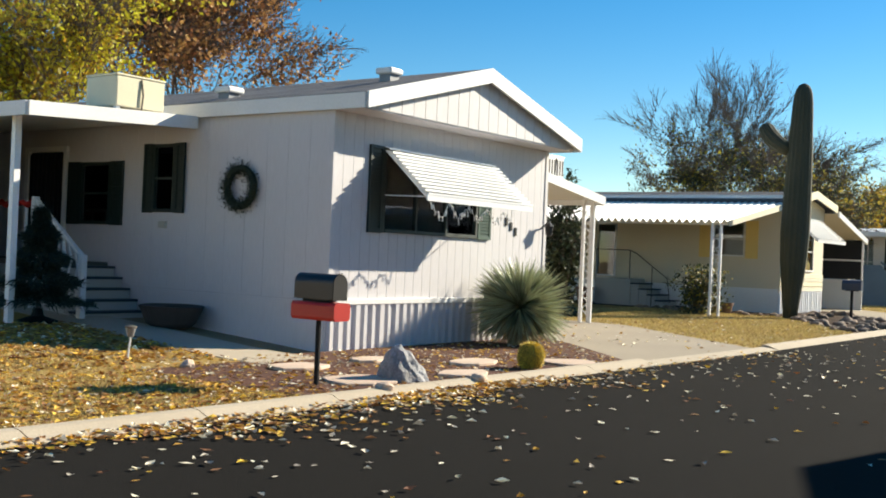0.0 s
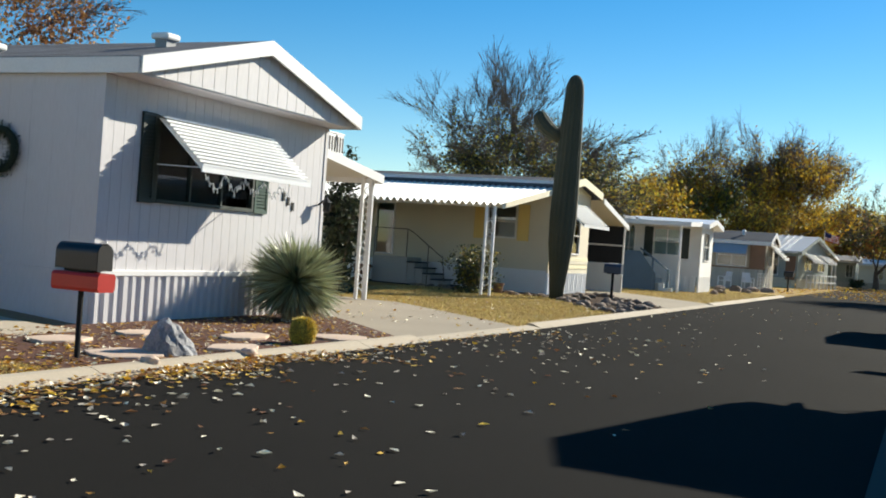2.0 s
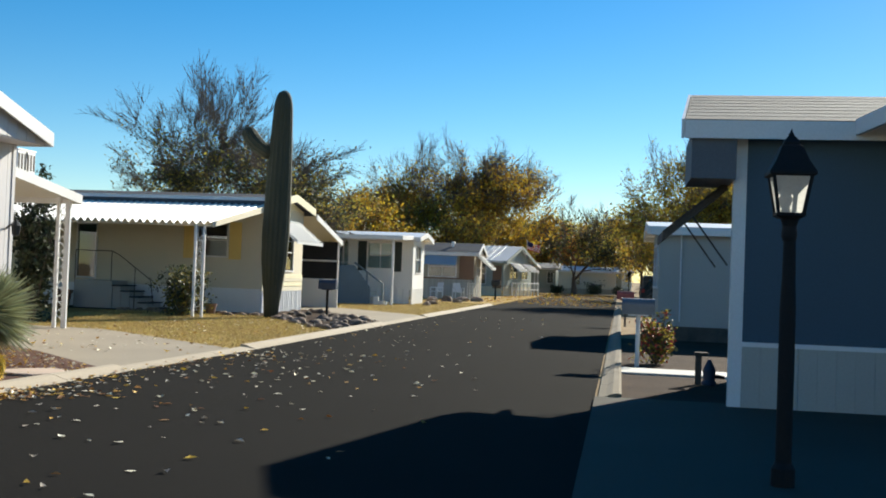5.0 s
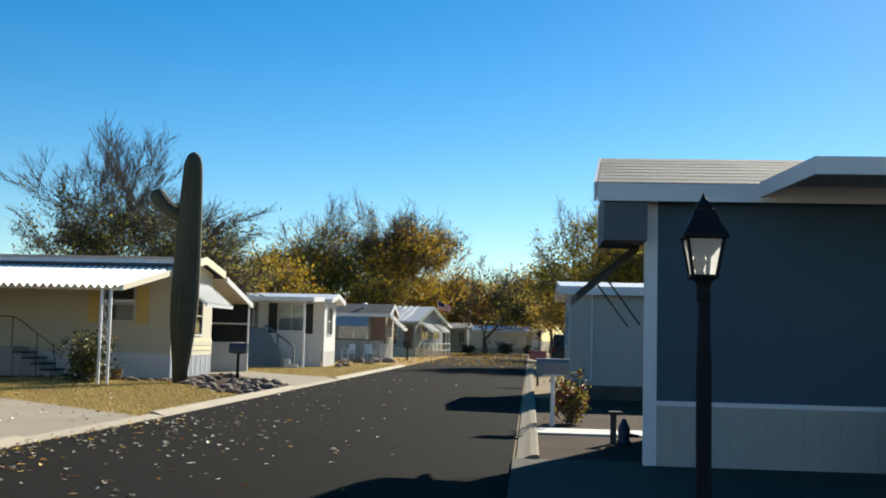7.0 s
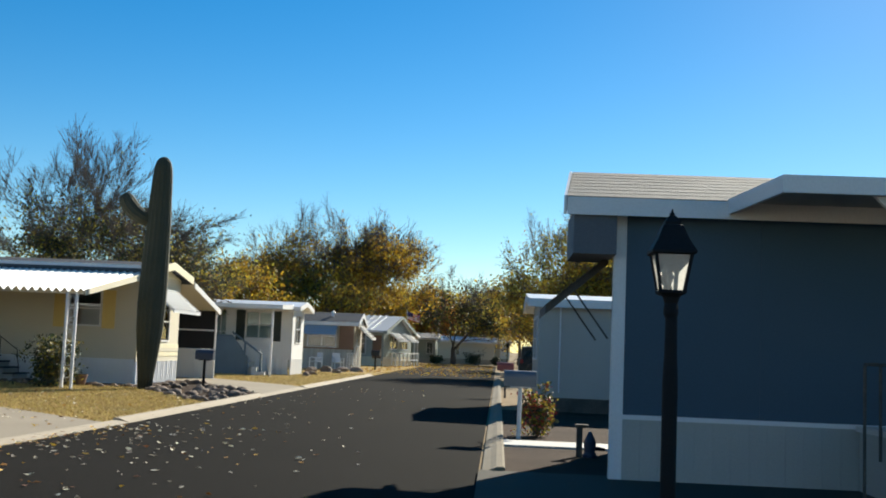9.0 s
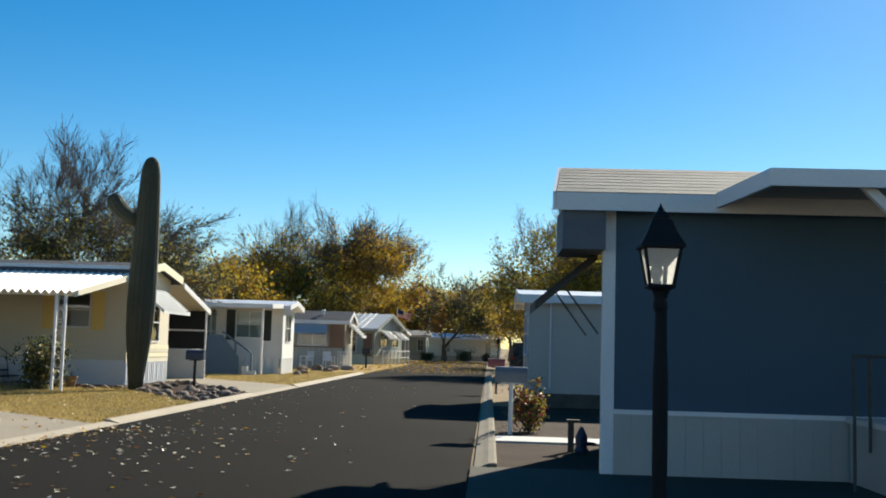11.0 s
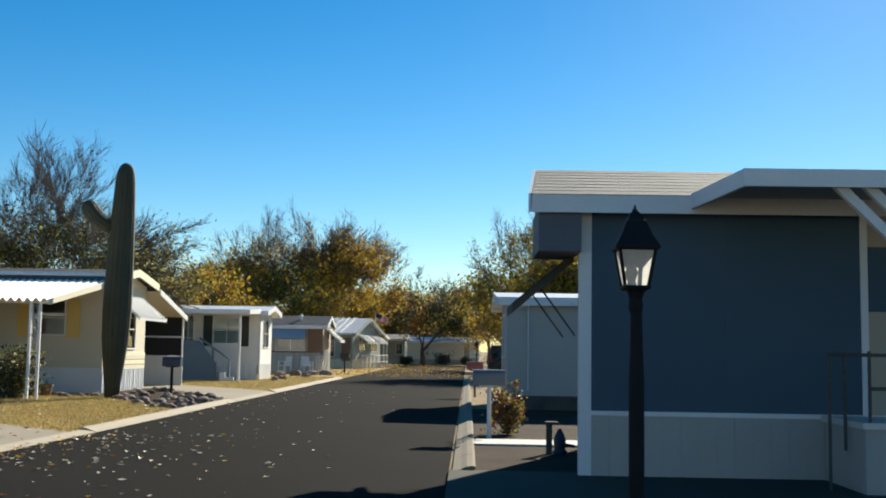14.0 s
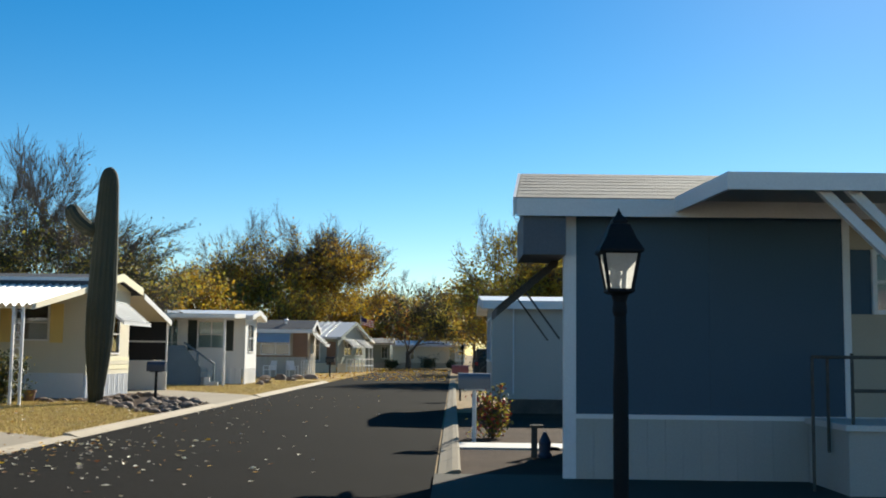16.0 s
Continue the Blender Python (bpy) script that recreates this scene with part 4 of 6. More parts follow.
part("ceiling", boxed(FX + 0.45, 18.1, FY0 + 0.02, FY1, F_TOP, F_TOP + 0.04), M["trim_white"], home_f)
f_roof = gable_roof(home_f, FX - 0.58, 18.4, FY0 - 0.30, FY1 + 0.30, 3.18, 3.80, 0.20, M["shingle_tan"], M["trim_white"], rows=8)
# the lane end of this home stands slightly askew
for ob in (f_roof, *f_roof.children):
    for v in ob.data.vertices:
        if v.co.x < 1.0:
            v.co.x += 0.085 * (v.co.y + 0.3)
part("soffit", boxed(FX - 0.55, 18.0, FY0 - 0.27, FY0 + 0.02, F_TOP - 0.03, F_TOP), M["trim_white"], home_f)
part("gable", prism(bmesh.new(), [(FY0, F_TOP), (FY1, F_TOP), ((FY0 + FY1) / 2, 3.70)], "x", FX + 0.15, FX + 0.25), M["blue"], home_f)
window(home_f, "y", FY0, -1, *f_side[0], M["trim_white"], bars=0)
# gable return box, its slate colour deepened for eave shade, and the folded-out end awning
part("eave_box", boxed(FX - 0.50, FX - 0.02, FY0 - 0.26, FY0 + 0.9, 2.55, F_TOP - 0.03), M["soffit_shaded"], home_f)
aw = part("end_awning", slab(bmesh.new(), [(FX - 0.03, 12.9, 2.60), (FX - 0.03, 14.65, 2.60), (FX - 0.76, 14.65, 1.98), (FX - 0.76, 12.9, 1.98)], 0.10), M["weathered"], home_f, "weathered dark board awning over the end window")
for i in range(5):
    f = (i + 0.5) / 5
    x, z = FX - 0.03 - 0.73 * f, 2.60 - 0.62 * f
    part("board", slab(bmesh.new(), [(x + 0.068, 12.86, z + 0.072), (x + 0.068, 14.69, z + 0.072), (x - 0.068, 14.69, z - 0.043), (x - 0.068, 12.86, z - 0.043)], 0.012), M["weathered"], aw)
for y in (12.95, 14.55):
    part("stay", beam(bmesh.new(), (FX - 0.01, y, 1.62), (FX - 0.42, y, 2.18), 0.02), M["weathered"], aw)
part("vent_cap", turned(bmesh.new(), (6.2, 14.4, 3.7), [(0.10, 0), (0.10, 0.3), (0.17, 0.32), (0.17, 0.38), (0.12, 0.40), (0.17, 0.44), (0.17, 0.50), (0.05, 0.55)], 14), M["steel"], home_f)
# porch roof with sloping braces
pc = thing("porch_cover", (2.5, 10.4, 0.05), "white porch roof on the blue home with sloping braces", "patio cover")
part("roof", slab(bmesh.new(), [(2.48, FY0 - 0.31, 3.20), (12.0, FY0 - 0.31, 3.20), (12.0, 10.35, 3.18), (2.62, 10.35, 3.18)], 0.04), M["grey_skirt"], pc)
part("fascia", boxed(2.60, 12.0, 10.32, 10.36, 3.03, 3.20), M["trim_white"], pc)
bm = bmesh.new()
beam(bm, (2.47, FY0 - 0.31, 3.12), (2.62, 10.35, 3.115), 0.04, 0.17)
part("side_fascia", bm, M["trim_white"], pc)
for x in (3.42, 3.70):
    part("brace", beam(bmesh.new(), (x, 10.42, 3.16), (x + 1.45, 10.8, 1.9), 0.05, 0.10), M["trim_white"], pc)
for x in (7.6, 11.6):
    part("post", boxed(x - 0.05, x + 0.05, 10.4, 10.5, 0.05, 3.2), M["trim_white"], pc)
# landing, steps and handrail
st = thing("porch_landing", (4.3, 11.5, 0.05), "pale landing block with a metal handrail", "steps")
part("block", boxed(3.98, 7.4, 11.1, FY0 - 0.05, 0.03, 0.70, bevel=0.01), M["grey_skirt"], st)
part("deck", boxed(3.94, 7.4, 11.05, FY0 - 0.05, 0.70, 0.76), M["path"], st)
bm = bmesh.new()
for a, b in (((3.76, 11.5, 0.05), (3.76, 11.5, 1.44)), ((3.92, 11.5, 0.45), (3.92, 11.5, 1.44)), ((3.76, 11.5, 1.44), (4.05, 11.15, 1.44)), ((4.05, 11.15, 0.7), (4.05, 11.15, 1.48)), ((4.05, 11.15, 1.44), (7.3, 11.1, 1.44)), ((4.05, 11.15, 1.1), (7.3, 11.1, 1.1))):
    tube(bm, [a, b], 0.018, 8)
part("handrail", bm, M["weathered"], st)
for i in range(20):
    part("baluster", tube(bmesh.new(), [(4.5 + i * 0.14, 11.17, 0.75), (4.5 + i * 0.14, 11.17, 1.46)], 0.009, 6), M["weathered"], st)

# ---- white home beyond the blue one ----
# its skirting takes a dark board colour in place of the shadow there
home_g = plain_home(0.92, 26.0, 30.4, 18.0, M["grey_skirt"], M["weathered"], M["white_metal"], M["trim_white"], 2.60, 2.95, "plain white mobile home beyond the blue one", front_holes=[(27.0, 29.2, 1.3, 2.3)], out=-1, skirt=0.36)

# ---- lamp post ----
LX, LY = 1.15, 7.65
lp = thing("lamp_post", (LX, LY, 0.05), "black cast lamp post with a tapered glass lantern", "lamp post")
LZ = 2.46
part("post", turned(bmesh.new(), (LX + 0.008, LY, 0.05), [(0.080, 0), (0.080, 0.12), (0.054, 0.16), (0.054, 1.2), (0.045, 1.4), (0.041, LZ - 0.78)], 20), M["black_rough"], lp)
part("collar", turned(bmesh.new(), (LX + 0.004, LY, LZ - 0.76), [(0.042, 0), (0.052, 0.03), (0.052, 0.06), (0.046, 0.10), (0.058, 0.14), (0.080, 0.17), (0.06, 0.18)], 20), M["black_rough"], lp)


def square_ring(bm, cx, cy, rows, k=4, turn=math.pi / 4):
    rings = [[bm.verts.new((cx + r * math.cos(turn + j * math.tau / k), cy + r * math.sin(turn + j * math.tau / k), z)) for j in range(k)] for r, z in rows]
    for a, b in zip(rings, rings[1:]):
        for j in range(k):
            bm.faces.new((a[j], a[(j + 1) % k], b[(j + 1) % k], b[j]))
    bm.faces.new(rings[0][::-1])
    bm.faces.new(rings[-1])
    return bm


bm = bmesh.new()
Z0, Z1 = LZ - 0.575, LZ - 0.315
for j in range(4):
    a = math.pi / 4 + j * math.pi / 2
    beam(bm, (LX + 0.115 * math.cos(a), LY + 0.115 * math.sin(a), Z0), (LX + 0.175 * math.cos(a), LY + 0.175 * math.sin(a), Z1), 0.022)
square_ring(bm, LX, LY, [(0.10, Z0 - 0.03), (0.135, Z0 - 0.015), (0.135, Z0 + 0.005), (0.10, Z0 + 0.005)])
lant = part("lantern", bm, M["black_rough"], lp)
part("hood", square_ring(bmesh.new(), LX, LY, [(0.18, Z1 - 0.01), (0.215, Z1), (0.215, Z1 + 0.018), (0.15, Z1 + 0.10), (0.095, Z1 + 0.20), (0.075, Z1 + 0.205), (0.075, Z1 + 0.225), (0.03, Z1 + 0.27)]), M["black_rough"], lant)
part("finial", turned(bmesh.new(), (LX, LY, LZ - 0.05), [(0.010, 0), (0.022, 0.015), (0.010, 0.03), (0.003, 0.055)], 10), M["black_rough"], lant)
bm = bmesh.new()
for j in range(4):
    a, b = math.pi / 4 + j * math.pi / 2, math.pi / 4 + (j + 1) * math.pi / 2
    q = [(LX + r * math.cos(t), LY + r * math.sin(t), z) for t, r, z in ((a, 0.112, Z0 + 0.006), (b, 0.112, Z0 + 0.006), (b, 0.170, Z1), (a, 0.170, Z1))]
    bm.faces.new([bm.verts.new(p) for p in q])
g = part("pane", bm, M["frosted"], lant)
g.visible_shadow = False
part("bulb", turned(bmesh.new(), (LX, LY, Z0 + 0.01), [(0.03, 0), (0.03, 0.05), (0.022, 0.06), (0.045, 0.12), (0.03, 0.17), (0.01, 0.18)], 14), M["bulb"], lant)


# ---- mailboxes ----
def mailbox(x, y, z_floor, width, height, length, body_mat, post_mat, facing, label, post_r=0.03, z_ground=0.05, flag=None, paper=None):
    """A domed mailbox on a post; facing is +1 when its door looks towards +x."""
    m = thing("mailbox", (x, y, z_ground), label, "mailbox")
    part("post", tube(bmesh.new(), [(x, y, z_ground - 0.02), (x, y, z_floor)], post_r, 10), post_mat, m)
    part("bracket", boxed(x - length * 0.32, x + length * 0.32, y - width * 0.35, y + width * 0.35, z_floor - 0.025, z_floor), post_mat, m)
    out = [(-width / 2, 0), (width / 2, 0), (width / 2, height - width / 2)]
    out += [(width / 2 * math.cos(a), height - width / 2 + width / 2 * math.sin(a)) for a in [math.pi * k / 28 for k in range(1, 28)]]
    out += [(-width / 2, height - width / 2)]
    out = [(y + u, z_floor + v) for u, v in out]
    xa, xb = x - length / 2, x + length / 2
    front = xb if facing > 0 else xa
    body = part("box", prism(bmesh.new(), out, "x", xa, xb), body_mat, m, smooth=False)
    d = part("door", prism(bmesh.new(), [(y + (u - y) * 1.05, z_floor - 0.006 + (v - z_floor) * 1.03) for u, v in out], "x", front, front + 0.012 * facing), M["black_rough"] if body_mat in (M["black"], M["gloss_black"]) else body_mat, m)
    lx = front + 0.012 * facing
    part("latch", boxed(*sorted((lx, lx + 0.012 * facing)), y - 0.007, y + 0.007, z_floor + height - 0.006, z_floor + height + 0.013, bevel=0.002), M["chrome"], d, "bright metal latch")
    part("hinge_bar", tube(bmesh.new(), [(front, y, z_floor + height + 0.012), (front - 0.012 * facing, y, z_floor + height + 0.004), (front - 0.05 * facing, y, z_floor + height + 0.006), (front - 0.07 * facing, y, z_floor + height)], 0.002, 6), M["black"], body)
    if flag:
        bm = bmesh.new()
        fy = y + width / 2 + 0.008
        box(bm, x - 0.12, x + 0.13, fy, fy + 0.006, z_floor + height * 0.62, z_floor + height * 0.68)
        box(bm, x + 0.05, x + 0.13, fy, fy + 0.006, z_floor + height * 0.5, z_floor + height * 0.68)
        part("flag", bm, flag, m)
    return m


mb = mailbox(-7.09, 7.54, 0.89, 0.19, 0.245, 0.50, M["black"], M["black_rough"], 1, "black domed mailbox on a thin post with red newspaper tube", post_r=0.026, z_ground=0.06)
bm = bmesh.new()
prism(bm, [(7.45, 0.69), (7.64, 0.69), (7.66, 0.72), (7.66, 0.83), (7.64, 0.86), (7.45, 0.86), (7.43, 0.83), (7.43, 0.72)], "x", -7.36, -6.80)
part("newspaper_tube", bm, M["red"], mb, "red plastic newspaper tube")
mailbox(-8.25, 30.03, 0.86, 0.22, 0.27, 0.50, M["mail_blue"], M["black_rough"], 1, "dark blue mailbox on a scrolled post", post_r=0.04)
mailbox(0.33, 17.4, 0.88, 0.22, 0.25, 0.50, M["mail_grey"], M["steel"], -1, "grey metal mailbox on a white post", post_r=0.035)
near = mailbox(0.345, 0.92, 0.932, 0.20, 0.265, 0.52, M["gloss_black"], M["black_rough"], -1, "glossy black mailbox beside the kerb", post_r=0.04)


# ---- plants ----
def ribbed(bm, pts, radii, ribs=16, depth=0.12):
    """A fluted cactus column through points, with a rounded tip."""
    pts = [Vector(p) for p in pts]
    rings = []
    n = ribs * 4
    for i, p in enumerate(pts):
        d = (pts[min(i + 1, len(pts) - 1)] - pts[max(i - 1, 0)]).normalized()
        a = Vector((1, 0, 0)) if i == 0 else a
        a = (a - d * a.dot(d)).normalized()
        b = d.cross(a)
        rings.append([bm.verts.new(p + (a * math.cos(k * math.tau / n) + b * math.sin(k * math.tau / n)) * radii[i] * (1 - depth * (0.5 - 0.5 * math.cos(k * math.tau / 4)))) for k in range(n)])
    for r, s in zip(rings, rings[1:]):
        for k in range(n):
            bm.faces.new((r[k], r[(k + 1) % n], s[(k + 1) % n], s[k]))
    bm.faces.new(rings[0][::-1])
    bm.faces.new(rings[-1])
    return bm


SX, SY = -9.38, 28.4
sg = thing("saguaro", (SX, SY, 0.04), "tall dark green saguaro cactus with one short arm", "cactus")
H = 6.2
prof = [(0, 0.18), (0.4, 0.215), (1.0, 0.285), (1.6, 0.35), (2.3, 0.375), (3.0, 0.365), (3.8, 0.345), (4.6, 0.315), (5.3, 0.285), (5.75, 0.262), (5.98, 0.235), (6.12, 0.195), (6.21, 0.14), (6.26, 0.07), (6.275, 0.015)]
lean = [(SX + 0.022 * z, SY, z + 0.02) for z, r in prof]
part("trunk", ribbed(bmesh.new(), lean, [r for z, r in prof]), M["cactus"], sg, smooth=True)
arm = [(SX - 0.12, SY, 4.52), (SX - 0.36, SY - 0.02, 4.62), (SX - 0.56, SY - 0.03, 4.76), (SX - 0.72, SY - 0.04, 4.94), (SX - 0.82, SY - 0.04, 5.12), (SX - 0.86, SY - 0.04, 5.20), (SX - 0.885, SY - 0.04, 5.25), (SX - 0.89, SY - 0.04, 5.265)]
part("arm", ribbed(bmesh.new(), arm, [0.17, 0.20, 0.225, 0.23, 0.205, 0.165, 0.09, 0.015], ribs=12), M["cactus"], sg, smooth=True)


def yucca(at, n, length, label):
    y = thing("yucca", at, label, "yucca")
    part("stem", turned(bmesh.new(), at, [(0.16, -0.02), (0.15, 0.3), (0.12, 0.62)], 12), M["yucca_dry"], y)
    rng = np.random.default_rng(3)
    for nm, count, lo, hi, mat, ll in (("leaf_rosette", n, -0.75, 1.5, M["yucca"], length), ("dry_leaf_skirt", n // 6, -1.3, -0.6, M["yucca_dry"], length * 0.7)):
        vs, fs = [], []
        c = np.array(at) + (0, 0, 0.57 if nm == "leaf_rosette" else 0.5)
        for i in range(count):
            az, el = rng.uniform(0, math.tau), math.asin(rng.uniform(math.sin(lo), math.sin(hi)))
            d = np.array([math.cos(az) * math.cos(el), math.sin(az) * math.cos(el), math.sin(el)])
            side = np.cross(d, (0, 0, 1.0))
            side /= np.linalg.norm(side) + 1e-6
            twist = rng.uniform(0, math.pi)
            side = side * math.cos(twist) + np.cross(d, side) * math.sin(twist)
            L = ll * rng.uniform(0.75, 1.08)
            if d[0] < 0:
                L = min(L, (c[0] - AX - 0.06) / -d[0])
            droop = rng.uniform(0.02, 0.10) * L
            w = rng.uniform(0.011, 0.018)
            b = len(vs)
            for f in (0.08, 0.5, 1.0):
                p = c + d * L * f - np.array((0, 0, droop * f * f))
                ww = w * (1.0, 0.9, 0.12)[(0.08, 0.5, 1.0).index(f)]
                vs += [p - side * ww, p + side * ww]
            fs += [(b, b + 1, b + 3, b + 2), (b + 2, b + 3, b + 5, b + 4)]
        vs = [np.array((p[0], p[1], max(p[2], at[2] + 0.01))) for p in vs]
        tagged(raw(nm, vs, fs, [mat], None, Vector(at), y), kind="stuff")
    return y


yucca((-8.62, 13.65, 0.06), 2300, 0.79, "round grey-green yucca with spiky blades on gravel")

bc = thing("barrel_cactus", (-6.66, 10.78, 0.06), "round golden barrel cactus", "cactus")
bm = bmesh.new()
prof = [(0.09, 0.0), (0.13, 0.05), (0.155, 0.12), (0.15, 0.20), (0.115, 0.27), (0.05, 0.30), (0.01, 0.305)]
ribbed(bm, [(-6.66, 10.78, 0.06 + z) for r, z in prof], [r for r, z in prof], ribs=20, depth=0.14)
part("body", bm, M["barrel"], bc, smooth=True)
vs, fs = [], []
rng = np.random.default_rng(8)
for i in range(5000):
    u = rng.uniform(0, math.tau)
    k = rng.uniform(0.05, 1)
    z = 0.305 * k
    r = float(np.interp(z, [p[1] for p in prof], [p[0] for p in prof]))
    p = np.array((-6.66 + r * math.cos(u), 10.78 + r * math.sin(u), 0.06 + z))
    d = np.array((math.cos(u), math.sin(u), (k - 0.45) * 1.6)) + rng.normal(0, 0.5, 3)
    d /= np.linalg.norm(d)
    s = np.cross(d, (0.3, 0.2, 1.0))
    s = s / np.linalg.norm(s) * 0.0022
    b = len(vs)
    vs += [p - s, p + s, p + d * 0.035]
    fs.append((b, b + 1, b + 2))
tagged(raw("spine_coat", vs, fs, [M["spine"]], None, Vector((-6.66, 10.78, 0.06)), bc), kind="stuff")


# ---- trees ----
def grow(rng, base, height, spread, trunk_r, forks, levels, trunk_frac, upness):
    """Branch lines of a tree as (points, radii) and the twig tips with their directions."""
    lines, tips = [], []

    def limb(p, d, length, r, level):
        pts, n = [np.array(p, float)], 5
        for i in range(n):
            d = d + rng.normal(0, 0.16 if level else 0.06, 3) + np.array((0, 0, upness * (0.10 if level < levels else 0.02)))
            d = d / np.linalg.norm(d)
            pts.append(pts[-1] + d * length / n)
        rad = [r * (1 - 0.55 * i / n) for i in range(n + 1)]
        lines.append((pts, rad, level))
        if level >= levels:
            for i in range(1, n + 1):
                tips.append((pts[i], d))
            return
        k = forks[min(level, len(forks) - 1)]
        for j in range(k):
            f = 1.0 if j == 0 else rng.uniform(0.35, 1.0) if level else rng.uniform(0.75, 1.0)
            q = pts[int(round(f * n))]
            ax = rng.normal(0, 1, 3)
            ax[2] *= 0.6
            nd = d * rng.uniform(0.5, 1.0) + ax / np.linalg.norm(ax) * spread * rng.uniform(0.6, 1.2)
            nd = nd / np.linalg.norm(nd)
            limb(q, nd, length * (rng.uniform(0.62, 0.85) if level else (1 - trunk_frac) / trunk_frac * rng.uniform(0.34, 0.46)), rad[int(round(f * n))] * rng.uniform(0.5, 0.72), level + 1)

    limb(np.array(base, float), np.array((rng.normal(0, 0.06), rng.normal(0, 0.06), 1.0)), height * trunk_frac, trunk_r, 0)
    return lines, tips


def tubes(lines, sides_of, keep):
    vs, fs = [], []
    for pts, rad, level in lines:
        if not keep(level):
            continue
        k = sides_of(level)
        rings = []
        for i, p in enumerate(pts):
            d = pts[min(i + 1, len(pts) - 1)] - pts[max(i - 1, 0)]
            d = d / (np.linalg.norm(d) + 1e-9)
            a = np.cross(d, (0.31, 0.87, 0.38))
            a /= np.linalg.norm(a) + 1e-9
            b = np.cross(d, a)
            rings.append(len(vs))
            for j in range(k):
                t = j * math.tau / k
                vs.append(p + (a * math.cos(t) + b * math.sin(t)) * max(rad[i], 0.004))
        for r, s in zip(rings, rings[1:]):
            for j in range(k):
                fs.append((r + j, r + (j + 1) % k, s + (j + 1) % k, s + j))
    return vs, fs


def leaves(rng, tips, per, size, scatter, weight=None):
    """Small kite-shaped leaves scattered round the twig tips."""
    at = np.array([p for p, d in tips])
    k = np.full(len(at), per) if weight is None else rng.poisson([per * weight(p) for p in at])
    c = np.repeat(at, k, axis=0)
    n = len(c)
    c = c + rng.normal(0, scatter, (n, 3))
    a = rng.normal(0, 1, (n, 3))
    a /= np.linalg.norm(a, axis=1)[:, None]
    b = np.cross(a, rng.normal(0, 1, (n, 3)))
    b /= np.linalg.norm(b, axis=1)[:, None] + 1e-6
    s = size * rng.uniform(0.6, 1.3, (n, 1))
    vs = np.stack([c - a * s, c - b * s * 0.55, c + a * s, c + b * s * 0.55], axis=1).reshape(-1, 3)
    return vs, np.arange(4 * n).reshape(-1, 4).tolist()


def tree(seed, at, height, spread, trunk_r, mats, per, size, scatter, label, forks=(4, 3, 3, 3), levels=4, trunk_frac=0.28, upness=1.0, weights=None, twig=3, squash=1.0):
    rng = np.random.default_rng(seed)
    t = thing("tree", at, label, "tree")
    lines, tips = grow(rng, at, height, spread, trunk_r, forks, levels, trunk_frac, upness)
    top = max(p[2] for p, d in tips)
    k = (height) / (top - at[2])
    o = np.array(at)
    sc = np.array((squash * k, squash * k, k))
    lines = [([o + (p - o) * sc for p in pts], rad, lv) for pts, rad, lv in lines]
    tips = [(o + (p - o) * sc, d) for p, d in tips]
    vs, fs = tubes(lines, lambda lv: 8 if lv < 2 else 5, lambda lv: lv < 2)
    raw("trunk", vs, fs, [M["bark"]], None, Vector(at), t, True)
    vs, fs = tubes(lines, lambda lv: 4 if lv < 3 else 3, lambda lv: lv >= 2)
    tagged(raw("limb_mass", vs, fs, [M["twig"]], None, Vector(at), t), kind="stuff")
    # fine bare twigs at the tips, longer and fanning outwards in the upper crown
    if twig:
        tw = []
        mid = o + np.array((0, 0, height * 0.45))
        for p, d in tips:
            out = (p - mid) / (np.linalg.norm(p - mid) + 1e-6)
            high = min(max((p[2] - o[2]) / height - 0.45, 0), 0.5)
            for _ in range(twig):
                e = d * 0.5 + out * 0.8 + np.array((0, 0, 0.25)) + rng.normal(0, 0.38, 3)
                e /= np.linalg.norm(e)
                span = rng.uniform(0.35, 0.8) * height / 10 * (0.8 + 1.6 * high)
                q = p + e * span
                m = (p + q) / 2 + rng.normal(0, 0.04, 3)
                tw.append(([p, m, q], [0.0010 * height, 0.0008 * height, 0.0004 * height], 9))
                if high > 0.1:
                    g = e + rng.normal(0, 0.45, 3)
                    tw.append(([m, m + g / np.linalg.norm(g) * span * 0.5], [0.0009 * height, 0.0005 * height], 9))
        vs, fs = tubes(tw, lambda lv: 3, lambda lv: True)
        tagged(raw("twig_mass", vs, fs, [M["twig"]], None, Vector(at), t), kind="stuff")
    for i, m in enumerate(mats):
        w = weights[i] if weights else None
        vs, fs = leaves(rng, tips, per[i], size, scatter, w)
        tagged(raw("crown", vs, fs, [m], None, Vector(at), t), kind="stuff")
    return t


tree(11, (-28.5, 22.5, 0.0), 12.8, 0.75, 0.26, [M["leaf_brown"]], [16], 0.085, 0.32, "tall sycamore with dry russet leaves behind the grey home", forks=(5, 4, 4, 3), levels=4, squash=0.8)
tree(12, (-25.3, 16.6, 0.0), 10.5, 0.85, 0.24, [M["leaf_lime"], M["leaf_gold"]], [12, 5], 0.075, 0.28, "tree with yellow-green leaves beside the grey home", forks=(5, 4, 4, 3), levels=4, squash=0.9)


def low(a, b):
    """Leaf density that thins out above a height and gathers in uneven clumps."""
    def density(p):
        if p[2] < 2.7:
            return 0.0
        k = 1.0 if p[2] < a else max(0.03, 1 - (p[2] - a) / b)
        c = noise.noise(Vector(p) * 0.55) + 0.5 * noise.noise(Vector(p) * 1.3)
        return k * min(max(0.75 + 1.7 * c, 0.05), 2.0)
    return density


